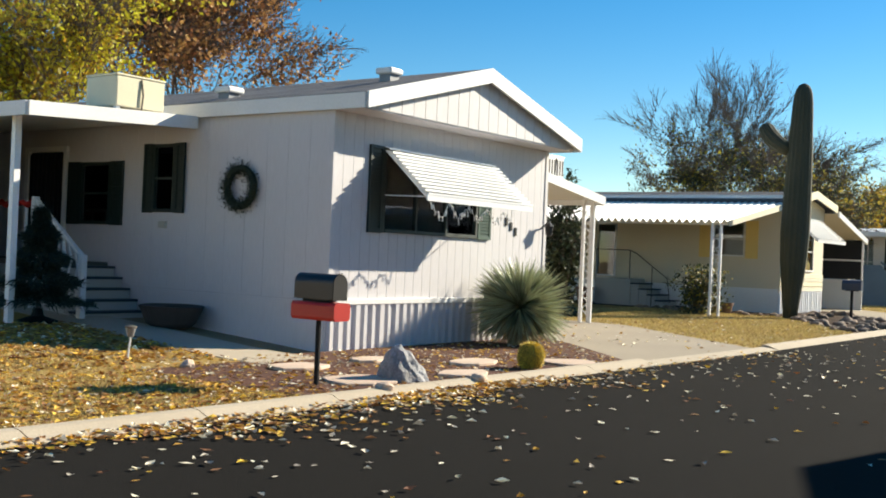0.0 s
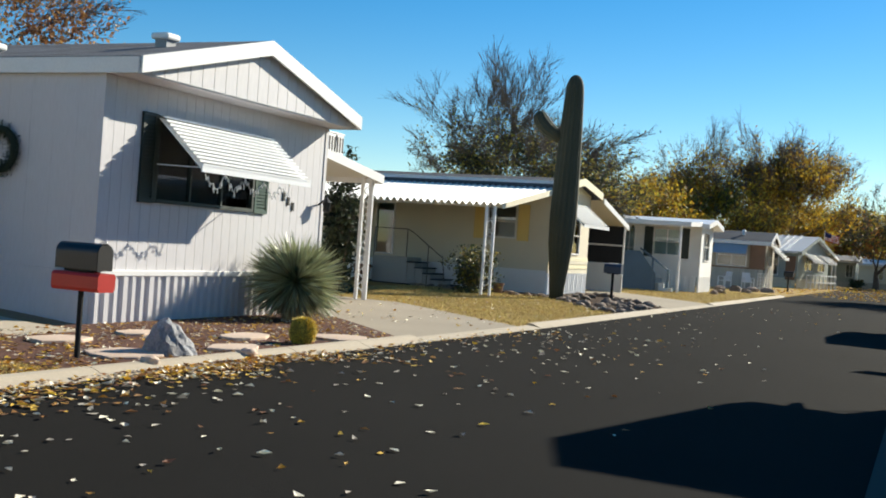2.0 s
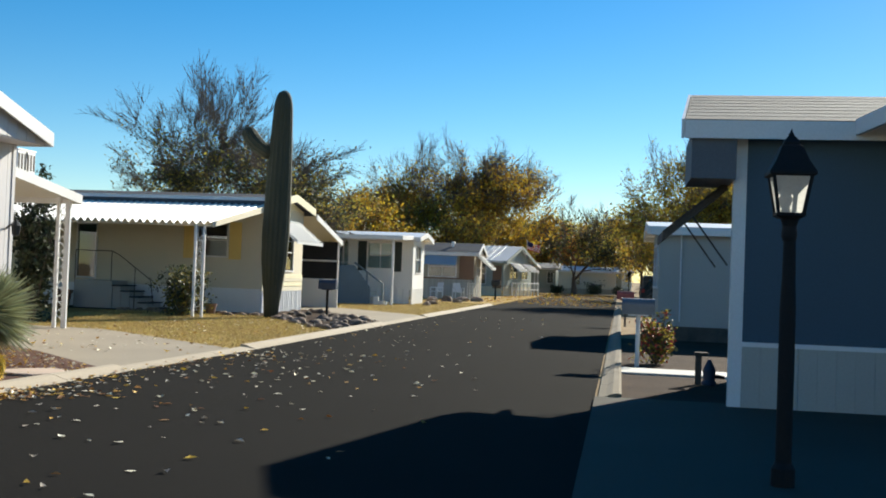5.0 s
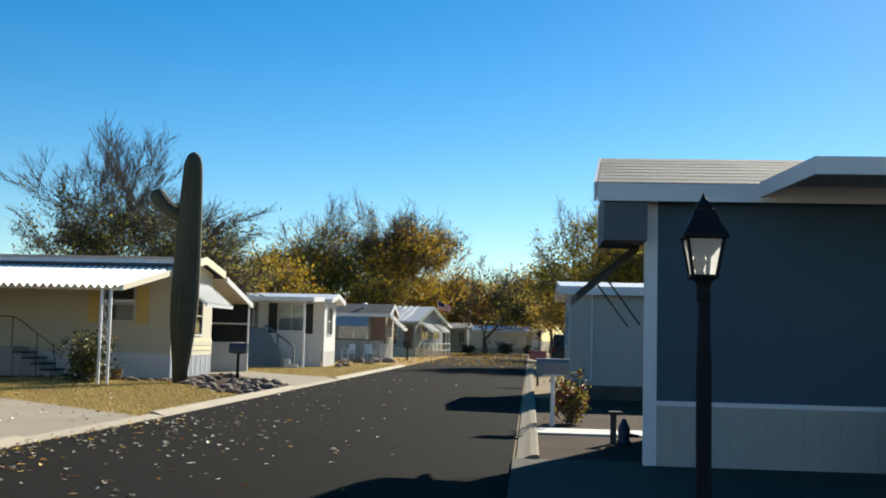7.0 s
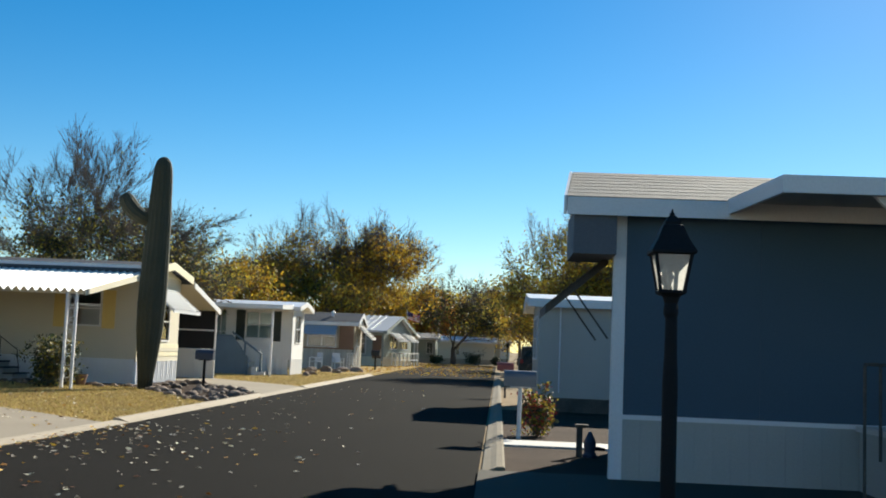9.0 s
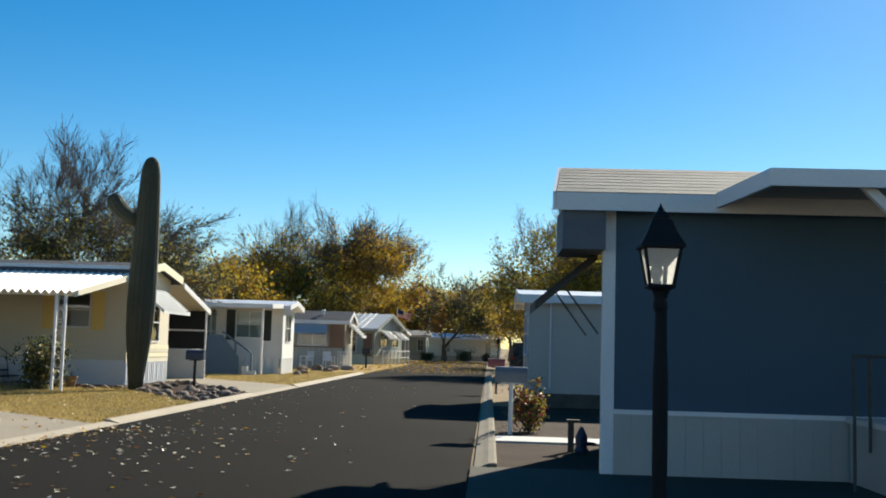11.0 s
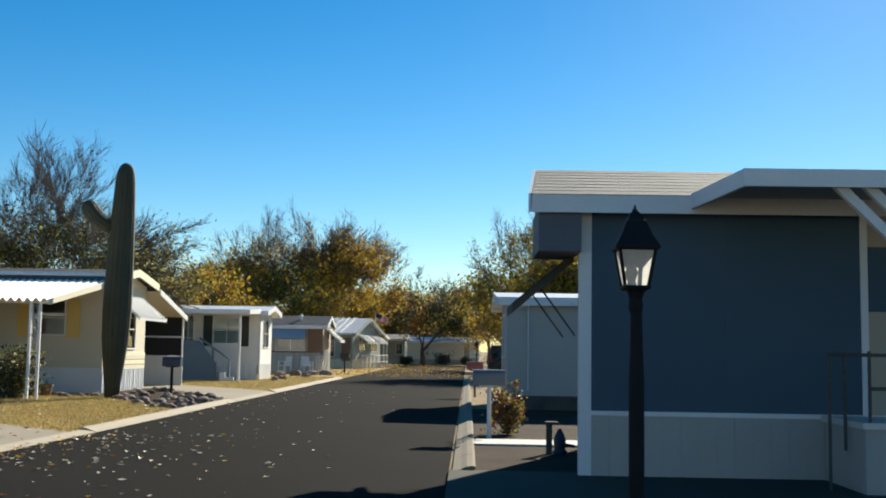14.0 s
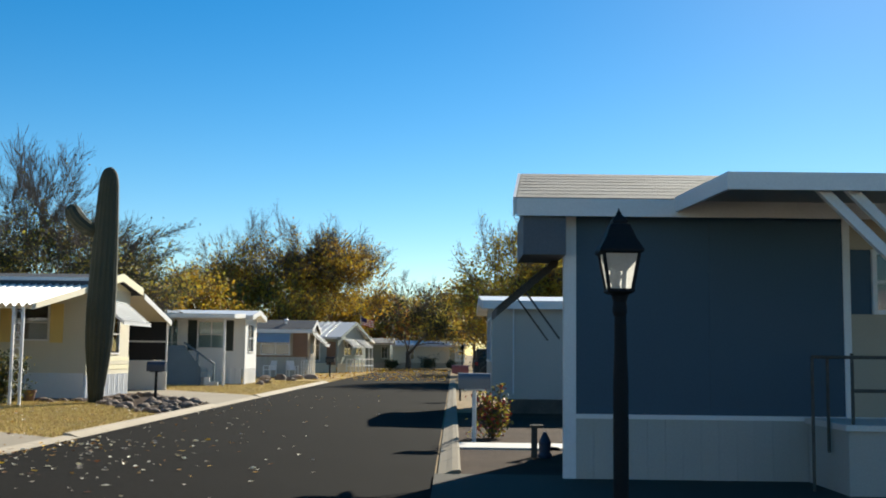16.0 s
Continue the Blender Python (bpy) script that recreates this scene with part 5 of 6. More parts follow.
tree(13, (-17.6, 43.5, 0.0), 9.3, 1.0, 0.34, [M["leaf_olive"], M["leaf_dark"]], [7, 13], 0.066, 0.26, "bare-topped mesquite with thin olive leaves behind the cream home", forks=(7, 4, 4, 4), trunk_frac=0.16, weights=[low(4.2, 3.4), low(4.2, 3.0)], squash=1.2, twig=4)
tree(14, (-17.8, 88.0, 0.0), 11.7, 0.9, 0.32, [M["leaf_gold"], M["leaf_olive"]], [12, 9], 0.115, 0.42, "autumn tree with gold leaves and bare top twigs", forks=(6, 4, 4, 4), trunk_frac=0.17, upness=1.0, weights=[low(6.0, 4.8), low(6.0, 4.8)], squash=1.1, twig=3)
tree(15, (-11.3, 88.0, 0.0), 12.6, 0.8, 0.30, [M["leaf_gold"], M["leaf_olive"]], [16, 3], 0.115, 0.42, "tall autumn tree with gold leaves and bare top twigs", forks=(6, 4, 4, 4), trunk_frac=0.22, upness=1.0, weights=[low(6.6, 5.0), low(6.6, 5.0)], squash=0.86, twig=3)
tree(16, (-4.2, 100.0, 0.0), 8.6, 0.95, 0.34, [M["leaf_dark"], M["leaf_olive"]], [7, 3], 0.12, 0.34, "small dark mesquite with a forked trunk", forks=(3, 4, 4, 4), trunk_frac=0.2, weights=[low(4.6, 3.6), low(4.6, 3.6)], squash=1.2, twig=4)
tree(17, (3.6, 57.0, 0.0), 8.9, 0.95, 0.30, [M["leaf_olive"], M["leaf_gold"]], [24, 8], 0.085, 0.36, "olive and gold tree behind the white home", forks=(6, 4, 4, 4), trunk_frac=0.18, upness=0.8, weights=[low(5.2, 3.8), low(5.2, 3.8)], squash=0.95, twig=4)
tree(18, (-17.0, 60.0, 0.0), 6.4, 0.9, 0.22, [M["leaf_gold"], M["leaf_olive"]], [12, 6], 0.10, 0.34, "low gold-leaved tree between the homes", forks=(5, 4, 4), levels=3, trunk_frac=0.16, squash=1.2)
tree(19, (-7.6, 121.0, 0.0), 6.9, 0.9, 0.22, [M["leaf_orange"]], [18], 0.14, 0.40, "orange-leaved tree behind the end home", forks=(5, 4, 4), levels=3, twig=0)
far_tree = tree(20, (2.2, 118.0, 0.0), 9.0, 0.9, 0.25, [M["leaf_gold"], M["leaf_olive"]], [10, 8], 0.16, 0.45, "gold and olive tree behind the end home", forks=(6, 4, 4), levels=3, squash=1.4)
tree(21, (-30.0, 70.0, 0.0), 6.8, 0.9, 0.25, [M["leaf_gold"], M["leaf_olive"]], [9, 6], 0.12, 0.35, "low gold tree far behind the homes", forks=(5, 4, 4), levels=3, squash=1.2)
low_tree = tree(22, (-21.5, 66.0, 0.0), 7.0, 0.9, 0.25, [M["leaf_gold"], M["leaf_olive"]], [9, 6], 0.12, 0.35, "low gold tree behind the white home", forks=(5, 4, 4), levels=3, squash=1.2)
tree(23, (10.0, 66.0, 0.0), 9.5, 0.9, 0.25, [M["leaf_olive"], M["leaf_gold"]], [9, 6], 0.12, 0.35, "olive tree far behind the white home", forks=(6, 4, 4), levels=3, squash=1.3)
for x, y, turn in ((-16.6, 72.0, 0.8), (-12.6, 82.0, 2.2), (-14.5, 98.0, 3.9), (-20.5, 84.0, 5.0), (-10.2, 100.0, 1.4), (4.6, 78.0, 2.7), (3.6, 104.0, 0.5), (7.4, 92.0, 4.4)):
    copy_thing(low_tree, Matrix.Translation((x, y, 0)) @ Matrix.Rotation(turn, 4, "Z"))
for k, (x, y, turn) in enumerate(((-16, 126, 0.7), (-30, 118, 2.1), (-46, 110, 3.6), (14, 130, 4.4), (26, 112, 1.2), (-9, 134, 5.2), (-24, 98, 2.9), (18, 88, 0.4), (-4, 128, 1.9), (-12, 122, 3.3), (6, 152, 2.5), (0, 160, 0.2), (-6, 150, 4.0), (12, 158, 1.0))):
    copy_thing(far_tree, Matrix.Translation((x, y, 0)) @ Matrix.Rotation(turn, 4, "Z"))


# ---- first home: porch, yard and bed ----
wr = thing("wreath", (-11.0, AY0 - 0.05, 1.80), "dark green holiday wreath hung on the grey wall", "wreath")
rng = np.random.default_rng(21)
part("ring", tube(bmesh.new(), [(-11.0 + 0.26 * math.cos(a), AY0 - 0.06, 2.17 + 0.26 * math.sin(a)) for a in [k * math.tau / 24 for k in range(25)]], 0.05, 8), M["wreath"], wr)
vs, fs = [], []
for i in range(2600):
    a = rng.uniform(0, math.tau)
    r = 0.26 + rng.normal(0, 0.055)
    p = np.array((-11.0 + r * math.cos(a), AY0 - 0.06 - abs(rng.normal(0, 0.04)), 2.17 + r * math.sin(a)))
    d = rng.normal(0, 1, 3) + np.array((math.cos(a), -0.4, math.sin(a))) * 0.5
    d /= np.linalg.norm(d)
    s = np.cross(d, rng.normal(0, 1, 3))
    s = s / np.linalg.norm(s) * 0.006
    k = len(vs)
    vs += [p - s, p + s, p + d * rng.uniform(0.03, 0.05)]
    fs.append((k, k + 1, k + 2))
tagged(raw("needle_mass", vs, fs, [M["wreath"]], None, Vector((-11.0, AY0 - 0.05, 1.80)), wr), kind="stuff")


def cooler(x, y, z, w, d, h, label, mat, slots=0):
    """An evaporative cooler: a sheet-metal box with louvred sides, a lid and a supply pipe."""
    c = thing("evaporative_cooler", (x, y, z), label, "cooler")
    part("cabinet", boxed(x - w / 2, x + w / 2, y - d / 2, y + d / 2, z + 0.05, z + h, bevel=0.015), mat, c)
    part("lid", boxed(x - w / 2 - 0.012, x + w / 2 + 0.012, y - d / 2 - 0.012, y + d / 2 + 0.012, z + h, z + h + 0.03, bevel=0.01), mat, c)
    for i in range(10):
        zz = z + 0.14 + (h - 0.28) * i / 10
        part("louvre", boxed(x - w / 2 - 0.012, x - w / 2 + 0.002, y - d / 2 + 0.08, y + d / 2 - 0.08, zz, zz + (h - 0.28) / 22), mat, c)
    part("pipe", tube(bmesh.new(), [(x + w / 2 + 0.005, y, z + h - 0.02), (x + w / 2 + 0.025, y + 0.02, z + h * 0.5), (x + w / 2 + 0.02, y, z + 0.02)], 0.012, 6), M["weathered"], c)
    for sx in (-1, 1):
        for sy in (-1, 1):
            part("foot", boxed(x + sx * (w / 2 - 0.06) - 0.03, x + sx * (w / 2 - 0.06) + 0.03, y + sy * (d / 2 - 0.06) - 0.03, y + sy * (d / 2 - 0.06) + 0.03, z, z + 0.05), M["steel"], c)
    for i in range(slots):
        u = y - d / 2 + d * (i + 0.5) / slots
        part("slot", boxed(x + w / 2 - 0.003, x + w / 2 + 0.004, u - d / slots * 0.25, u + d / slots * 0.25, z + 0.14, z + h - 0.06), M["weathered"], c)
        u = x - w / 2 + w * (i + 0.5) / slots
        part("slot", boxed(u - w / slots * 0.25, u + w / slots * 0.25, y - d / 2 - 0.004, y - d / 2 + 0.003, z + 0.14, z + h - 0.06), M["weathered"], c)
    return c


cooler(-12.40, 9.22, 3.12, 0.66, 0.80, 0.46, "cream evaporative cooler on the porch cover", M["cooler"])
cooler(-11.3, 18.6, 2.91, 0.62, 0.62, 0.50, "white slotted cooler on the carport cover", M["trim_white"], 6)

# porch steps with rail
ps = thing("porch_steps", (-13.3, 9.4, 0.20), "pale wooden porch steps with dark treads and white rail", "steps")
for i in range(5):
    x, z = -12.93 - 0.19 * i, 0.20 + 0.155 * (i + 1)
    part("riser", boxed(x - 0.03, x, 8.95, 10.13, z - 0.155, z - 0.03), M["grey_skirt"], ps)
    part("tread", boxed(x - 0.24, x + 0.02, 8.93, 10.13, z - 0.035, z), M["tread"], ps)
part("stringer", prism(bmesh.new(), [(-12.9, 0.18), (-13.95, 0.18), (-13.95, 0.95), (-13.7, 0.95)], "y", 8.93, 8.97), M["grey_skirt"], ps)
part("newel", boxed(-12.78, -12.69, 8.84, 8.93, 0.20, 1.15, bevel=0.008), M["trim_white"], ps)
part("newel", boxed(-13.94, -13.86, 8.84, 8.93, 0.20, 1.95, bevel=0.008), M["trim_white"], ps)
part("rail", beam(bmesh.new(), (-12.73, 8.885, 1.12), (-13.9, 8.885, 1.92), 0.05), M["trim_white"], ps)
for i in range(7):
    f = (i + 1) / 8
    bm = bmesh.new()
    x = -12.73 - 1.17 * f
    tube(bm, [(x + 0.03 * math.sin(k * 1.57), 8.885, 0.38 + 0.78 * f + k * 0.10) for k in range(8)], 0.016, 5)
    part("scroll_baluster", bm, M["trim_white"], ps)
deck = thing("porch_deck", (-17.0, 9.3, 0.3), "raised porch deck in shade", "deck")
part("deck_top", boxed(-17.3, -13.86, 8.9, 10.13, 0.96, 1.03), M["weathered"], deck)
part("deck_skirt", boxed(-17.3, -13.92, 8.92, 8.98, 0.2, 0.96), M["grey_skirt"], deck)
for i in range(9):
    part("baluster", boxed(-17.2 + i * 0.37, -17.17 + i * 0.37, 8.93, 8.97, 1.03, 1.85), M["trim_white"], deck)
part("rail", boxed(-17.3, -13.92, 8.91, 8.99, 1.85, 1.90), M["trim_white"], deck)
part("garland", tube(bmesh.new(), [(-17.2 + 0.11 * i, 8.9, 1.88 - 0.06 * math.sin(i * 1.3) ** 2) for i in range(30)], 0.045, 6), M["red"], deck, "dull red garland on the rail")


def shrub(name, at, size, n, leaf, mats, label, category="shrub", seed=1, stems=9, lean=0.5):
    """A bush of branching stems and many small leaves with an uneven outline."""
    rng = np.random.default_rng(seed)
    t = thing(name, at, label, category)
    sx, sy, sz = size
    lines, ends = [], []
    for i in range(stems):
        a = rng.uniform(0, math.tau)
        q = np.array(at) + np.array((math.cos(a) * sx * rng.uniform(0.2, 0.9), math.sin(a) * sy * rng.uniform(0.2, 0.9), sz * rng.uniform(0.6, 1.0)))
        m = np.array(at) * 0.5 + q * 0.5 + rng.normal(0, 0.05, 3)
        lines.append(([np.array(at, float), m, q], [0.022, 0.015, 0.006], 0))
        for k in range(7):
            f = rng.uniform(0.35, 1.0)
            p = np.array(at) + (q - np.array(at)) * f
            e = p + rng.normal(0, 1, 3) * np.array((sx, sy, sz)) * 0.22
            e[2] = max(e[2], at[2] + 0.03)
            lines.append(([p, (p + e) / 2 + rng.normal(0, 0.02, 3), e], [0.009, 0.006, 0.004], 1))
            ends.append((e, e - p))
    vs, fs = tubes(lines, lambda lv: 4, lambda lv: True)
    tagged(raw("stem_mass", vs, fs, [M["twig"]], None, Vector(at), t), kind="stuff")
    for m, k in mats:
        vs, fs = leaves(rng, ends, max(1, int(n * k / len(ends))), leaf, min(sx, sz) * 0.16)
        vs[:, 2] = np.maximum(vs[:, 2], at[2] + 0.01)
        tagged(raw("leaf_mass", vs, fs, [m], None, Vector(at), t), kind="stuff")
    return t


# dark holiday tree on the yard side of the porch
ct = thing("holiday_tree", (-12.62, 8.15, 0.26), "dark artificial holiday tree on a stand under the porch", "holiday tree")
part("stem", tube(bmesh.new(), [(-12.62, 8.15, 0.26), (-12.62, 8.15, 1.75)], 0.03, 8), M["twig"], ct)
vs, fs = [], []
rng = np.random.default_rng(31)
for i in range(7500):
    h = rng.uniform(0, 1) ** 1.25
    r = 0.70 * (1 - h) * (0.72 + 0.28 * math.cos(h * 26)) * math.sqrt(rng.uniform(0.15, 1))
    a = rng.uniform(0, math.tau)
    p = np.array((-12.62 + r * math.cos(a), 8.15 + r * math.sin(a), 0.50 + 1.25 * h))
    d = np.array((math.cos(a), math.sin(a), -0.25)) + rng.normal(0, 0.5, 3)
    d /= np.linalg.norm(d)
    s = np.cross(d, rng.normal(0, 1, 3))
    s = s / np.linalg.norm(s) * 0.011
    k = len(vs)
    vs += [p - s, p + s, p + d * 0.13]
    fs.append((k, k + 1, k + 2))
tagged(raw("needle_mass", vs, fs, [M["pine"]], None, Vector((-12.62, 8.15, 0.26)), ct), kind="stuff")
part("stand", turned(bmesh.new(), (-12.62, 8.15, 0.24), [(0.26, 0), (0.26, 0.04), (0.08, 0.10), (0.06, 0.2)], 12), M["black_rough"], ct)

pot = thing("planter", (-11.8, 9.68, 0.22), "wide dark planter bowl against the grey wall", "planter")
part("bowl", turned(bmesh.new(), (-11.8, 9.68, 0.20), [(0.26, 0), (0.34, 0.06), (0.42, 0.24), (0.45, 0.30), (0.42, 0.31), (0.38, 0.26)], 22), M["terracotta"], pot)
part("soil", turned(bmesh.new(), (-11.8, 9.68, 0.44), [(0.36, 0), (0.37, 0.02), (0.05, 0.06)], 16), M["dark_mulch"], pot)

sl = thing("path_light", (-9.77, 7.4, 0.10), "small solar path light on a stake", "path light")
part("stake", tube(bmesh.new(), [(-9.77, 7.4, 0.05), (-9.73, 7.4, 0.34)], 0.012, 6), M["steel"], sl)
part("lens", turned(bmesh.new(), (-9.73, 7.4, 0.32), [(0.03, 0), (0.055, 0.08), (0.055, 0.10)], 12), M["mail_grey"], sl)
part("cap", turned(bmesh.new(), (-9.73, 7.4, 0.42), [(0.07, 0), (0.065, 0.015), (0.02, 0.03)], 12), M["weathered"], sl)


def rock_mesh(at, size, seed, detail=3):
    """An uneven faceted stone."""
    bm = bmesh.new()
    bmesh.ops.create_icosphere(bm, subdivisions=detail, radius=1.0)
    off = Vector((seed * 3.1, seed * 1.7, seed * 0.9))
    for v in bm.verts:
        d = v.co.normalized()
        k = 1 + 0.35 * noise.noise(d * 1.1 + off) + 0.16 * noise.noise(d * 2.7 + off) + 0.05 * noise.noise(d * 7 + off)
        v.co = Vector((d.x * size[0] * k, d.y * size[1] * k, max(d.z * size[2] * k, -0.02)))
        v.co += Vector(at)
    return bm


bm = rock_mesh((0, 0, 0), (0.25, 0.23, 0.34), 4, 4)
for v in bm.verts:
    k = max(v.co.z, 0) / 0.34
    v.co.x *= 1.12 - 0.55 * k
    v.co.y *= 1.12 - 0.45 * k
    v.co.y -= 0.09 * k
    v.co += Vector((-6.86, 8.62, 0.06)) + Vector((0.02, 0.02, 0.03)) * noise.noise(v.co * 11)
solo("boulder", bm, M["boulder"], "rough grey boulder with pale streaks on the gravel", "boulder", (-6.86, 8.62, 0.06))
solo("stone", rock_mesh((-8.95, 7.55, 0.06), (0.08, 0.08, 0.08), 7), M["flagstone"], "small pale stone at the lawn's edge", "stone", (-8.95, 7.55, 0.06))
solo("stone", rock_mesh((-6.42, 7.75, 0.095), (0.09, 0.08, 0.05), 9), M["flagstone"], "small pale stone on the kerb", "stone", (-6.42, 7.75, 0.09))
solo("stone", rock_mesh((-6.32, 9.2, 0.09), (0.09, 0.08, 0.05), 12), M["flagstone"], "small pale stone on the kerb", "stone", (-6.32, 9.2, 0.09))

random.seed(17)
for x, y, rx, ry, seed in ((-7.05, 8.15, 0.40, 0.46, 1), (-6.75, 9.50, 0.24, 0.42, 2), (-6.66, 11.75, 0.40, 0.40, 3), (-8.2, 8.45, 0.28, 0.40, 4), (-7.42, 10.65, 0.26, 0.46, 5), (-8.3, 9.8, 0.24, 0.36, 6)):
    bm = bmesh.new()
    k = 9
    out = [(x + rx * (0.75 + 0.35 * random.random()) * math.cos(j * math.tau / k + 0.3), y + ry * (0.75 + 0.35 * random.random()) * math.sin(j * math.tau / k + 0.3)) for j in range(k)]
    prism(bm, out, "z", 0.05, 0.085 + 0.01 * random.random())
    bmesh.ops.bevel(bm, geom=bm.edges[:], offset=0.008, segments=1, affect="EDGES")
    solo("flagstone", bm, M["flagstone"], "flat pinkish flagstone set in red gravel", "flagstone", (x, y, 0.05), group="flagstones in the gravel bed")

# ---- cream home's yard ----
shrub("shrub", (-11.55, 27.3, 0.05), (0.72, 0.5, 1.05), 2600, 0.05, [(M["leaf_dark"], 0.8), (M["leaf_olive"], 0.3)], "dark green shrub beside the carport post", seed=4, stems=14)
shrub("tall_shrub", (-12.4, 21.5, 0.05), (0.52, 0.5, 2.35), 6500, 0.055, [(M["leaf_dark"], 1.0)], "tall dense dark green shrub beside the carport", seed=5, stems=30)
for x, y, r, h in ((-11.35, 29.0, 0.17, 0.30), (-16.2, 29.6, 0.28, 0.5)):
    p = thing("flower_pot", (x, y, 0.045), "dark red clay flower pot on the gravel", "flower pot")
    part("pot", turned(bmesh.new(), (x, y, 0.045), [(r * 0.7, 0), (r * 0.95, h * 0.8), (r * 1.08, h * 0.82), (r * 1.08, h), (r * 0.9, h), (r * 0.85, h * 0.85)], 18), M["brown"], p)
    part("soil", turned(bmesh.new(), (x, y, 0.045 + h * 0.84), [(r * 0.86, 0), (r * 0.1, 0.02)], 12), M["dark_mulch"], p)
u = thing("utility_pedestal", (-11.9, 29.6, 0.045), "grey utility pedestal by the skirting", "pedestal")
part("post", boxed(-11.98, -11.82, 29.55, 29.68, 0.03, 0.78, bevel=0.01), M["weathered"], u)
part("cover", boxed(-11.99, -11.81, 29.54, 29.69, 0.60, 0.80, bevel=0.01), M["weathered"], u)
pf = thing("pump_fitting", (-11.55, 29.0, 0.045), "small white garden standpipe", "standpipe")
part("pipe", tube(bmesh.new(), [(-11.62, 28.2, 0.03), (-11.60, 28.2, 0.40)], 0.025, 8), M["trim_white"], pf)
part("tap", beam(bmesh.new(), (-11.62, 28.2, 0.40), (-11.50, 28.2, 0.38), 0.06), M["trim_white"], pf)
random.seed(23)
for i in range(130):
    x, y = random.uniform(-9.9, -6.3), random.uniform(23.5, 34.0)
    if not inside(x + 0.2, y, BED_2) or (x - SX) ** 2 + (y - SY) ** 2 < 0.16 or (x + 8.25) ** 2 + (y - 30.03) ** 2 < 0.1:
        continue
    s = random.uniform(0.06, 0.19)
    solo("stone", rock_mesh((x, y, 0.06), (s, s * random.uniform(0.7, 1.2), s * random.uniform(0.45, 0.8)), i + 20, 2), M["stone"], "rough brown stone in the cactus bed", "stone", (x, y, 0.05), group="stones in the cactus bed")
for i in range(26):
    x, y = -10.0 - i * 0.16, 29.0 + random.uniform(-0.25, 0.25) + 0.5 * math.sin(i)
    if abs(x + 9.68) < 0.35 or (x < -11.2 and x > -11.8):
        continue
    s = random.uniform(0.06, 0.14)
    solo("stone", rock_mesh((x, y, 0.06), (s, s, s * 0.7), i + 120, 2), M["stone"], "rough brown stone edging the bed", "stone", (x, y, 0.05), group="stones along the bed")
bs = thing("porch_steps", (-14.6, 30.3, 0.045), "grey porch steps with dark treads and a thin bent handrail", "steps")
part("landing", boxed(-16.0, -14.8, 29.9, 30.9, 0.04, 0.86, bevel=0.01), M["grey_skirt"], bs)
for i in range(5):
    x, z = -14.8 + 0.28 * i, 0.86 - 0.16 * (i + 1)
    part("riser", boxed(x, x + 0.26, 29.95, 30.9, 0.04, z), M["grey_skirt"], bs)
    part("tread", boxed(x - 0.01, x + 0.30, 29.9, 30.9, z, z + 0.04), M["tread"], bs)
part("handrail", tube(bmesh.new(), [(-16.0, 29.92, 1.74), (-14.85, 29.92, 1.74), (-14.6, 29.92, 1.62), (-13.6, 29.92, 0.92), (-13.5, 29.92, 0.2)], 0.016, 6), M["weathered"], bs)
for x, z in ((-16.0, 1.74), (-14.85, 1.74), (-14.1, 1.27)):
    part("rail_post", tube(bmesh.new(), [(x, 29.92, 0.05), (x, 29.92, z)], 0.014, 6), M["weathered"], bs)
# dark screens under the far patio cover
sc = thing("patio_screen", (-12, 38.3, 0.05), "dark screened panels between patio posts", "screen")
for x in (-10.9, -12.4, -13.9):
    part("screen", boxed(x - 0.68, x + 0.68, 38.26, 38.28, 1.1, 2.45), M["dark"], sc)
    part("lower_panel", boxed(x - 0.68, x + 0.68, 38.25, 38.29, 0.05, 1.08), M["far_white"], sc)
    part("screen_frame", boxed(x + 0.69, x + 0.74, 38.24, 38.30, 0.05, 2.5), M["trim_white"], sc)
    part("rail", boxed(x - 0.68, x + 0.68, 38.24, 38.255, 1.72, 1.78), M["trim_white"], sc)

# ---- white home's stair ----
cs = thing("porch_stair", (-11.0, 44.1, 0.05), "blue-grey enclosed stair up to the white home", "stairs")
part("side_panel", prism(bmesh.new(), [(-14.0, 0.04), (-10.3, 0.04), (-10.3, 0.75), (-11.0, 1.66), (-14.0, 1.66)], "y", 44.0, 44.08), M["stair_blue"], cs)
part("handrail", beam(bmesh.new(), (-11.0, 44.0, 1.78), (-9.72, 44.0, 0.90), 0.07), M["stair_blue"], cs)
part("newel", boxed(-9.80, -9.72, 43.96, 44.04, 0.05, 0.95), M["stair_blue"], cs)
part("newel", boxed(-10.48, -10.40, 43.96, 44.04, 0.05, 1.38), M["stair_blue"], cs)
for i in range(4):
    part("step", boxed(-10.1 - 0.3 * i, -9.75 - 0.3 * i, 44.1, 45.5, 0.04, 0.19 * (i + 1)), M["grey_skirt"], cs)
part("step_side", boxed(-10.12, -9.55, 43.9, 44.0, 0.04, 0.20), M["trim_white"], cs)
part("step_side", boxed(-10.12, -9.90, 43.9, 44.0, 0.20, 0.40), M["trim_white"], cs)


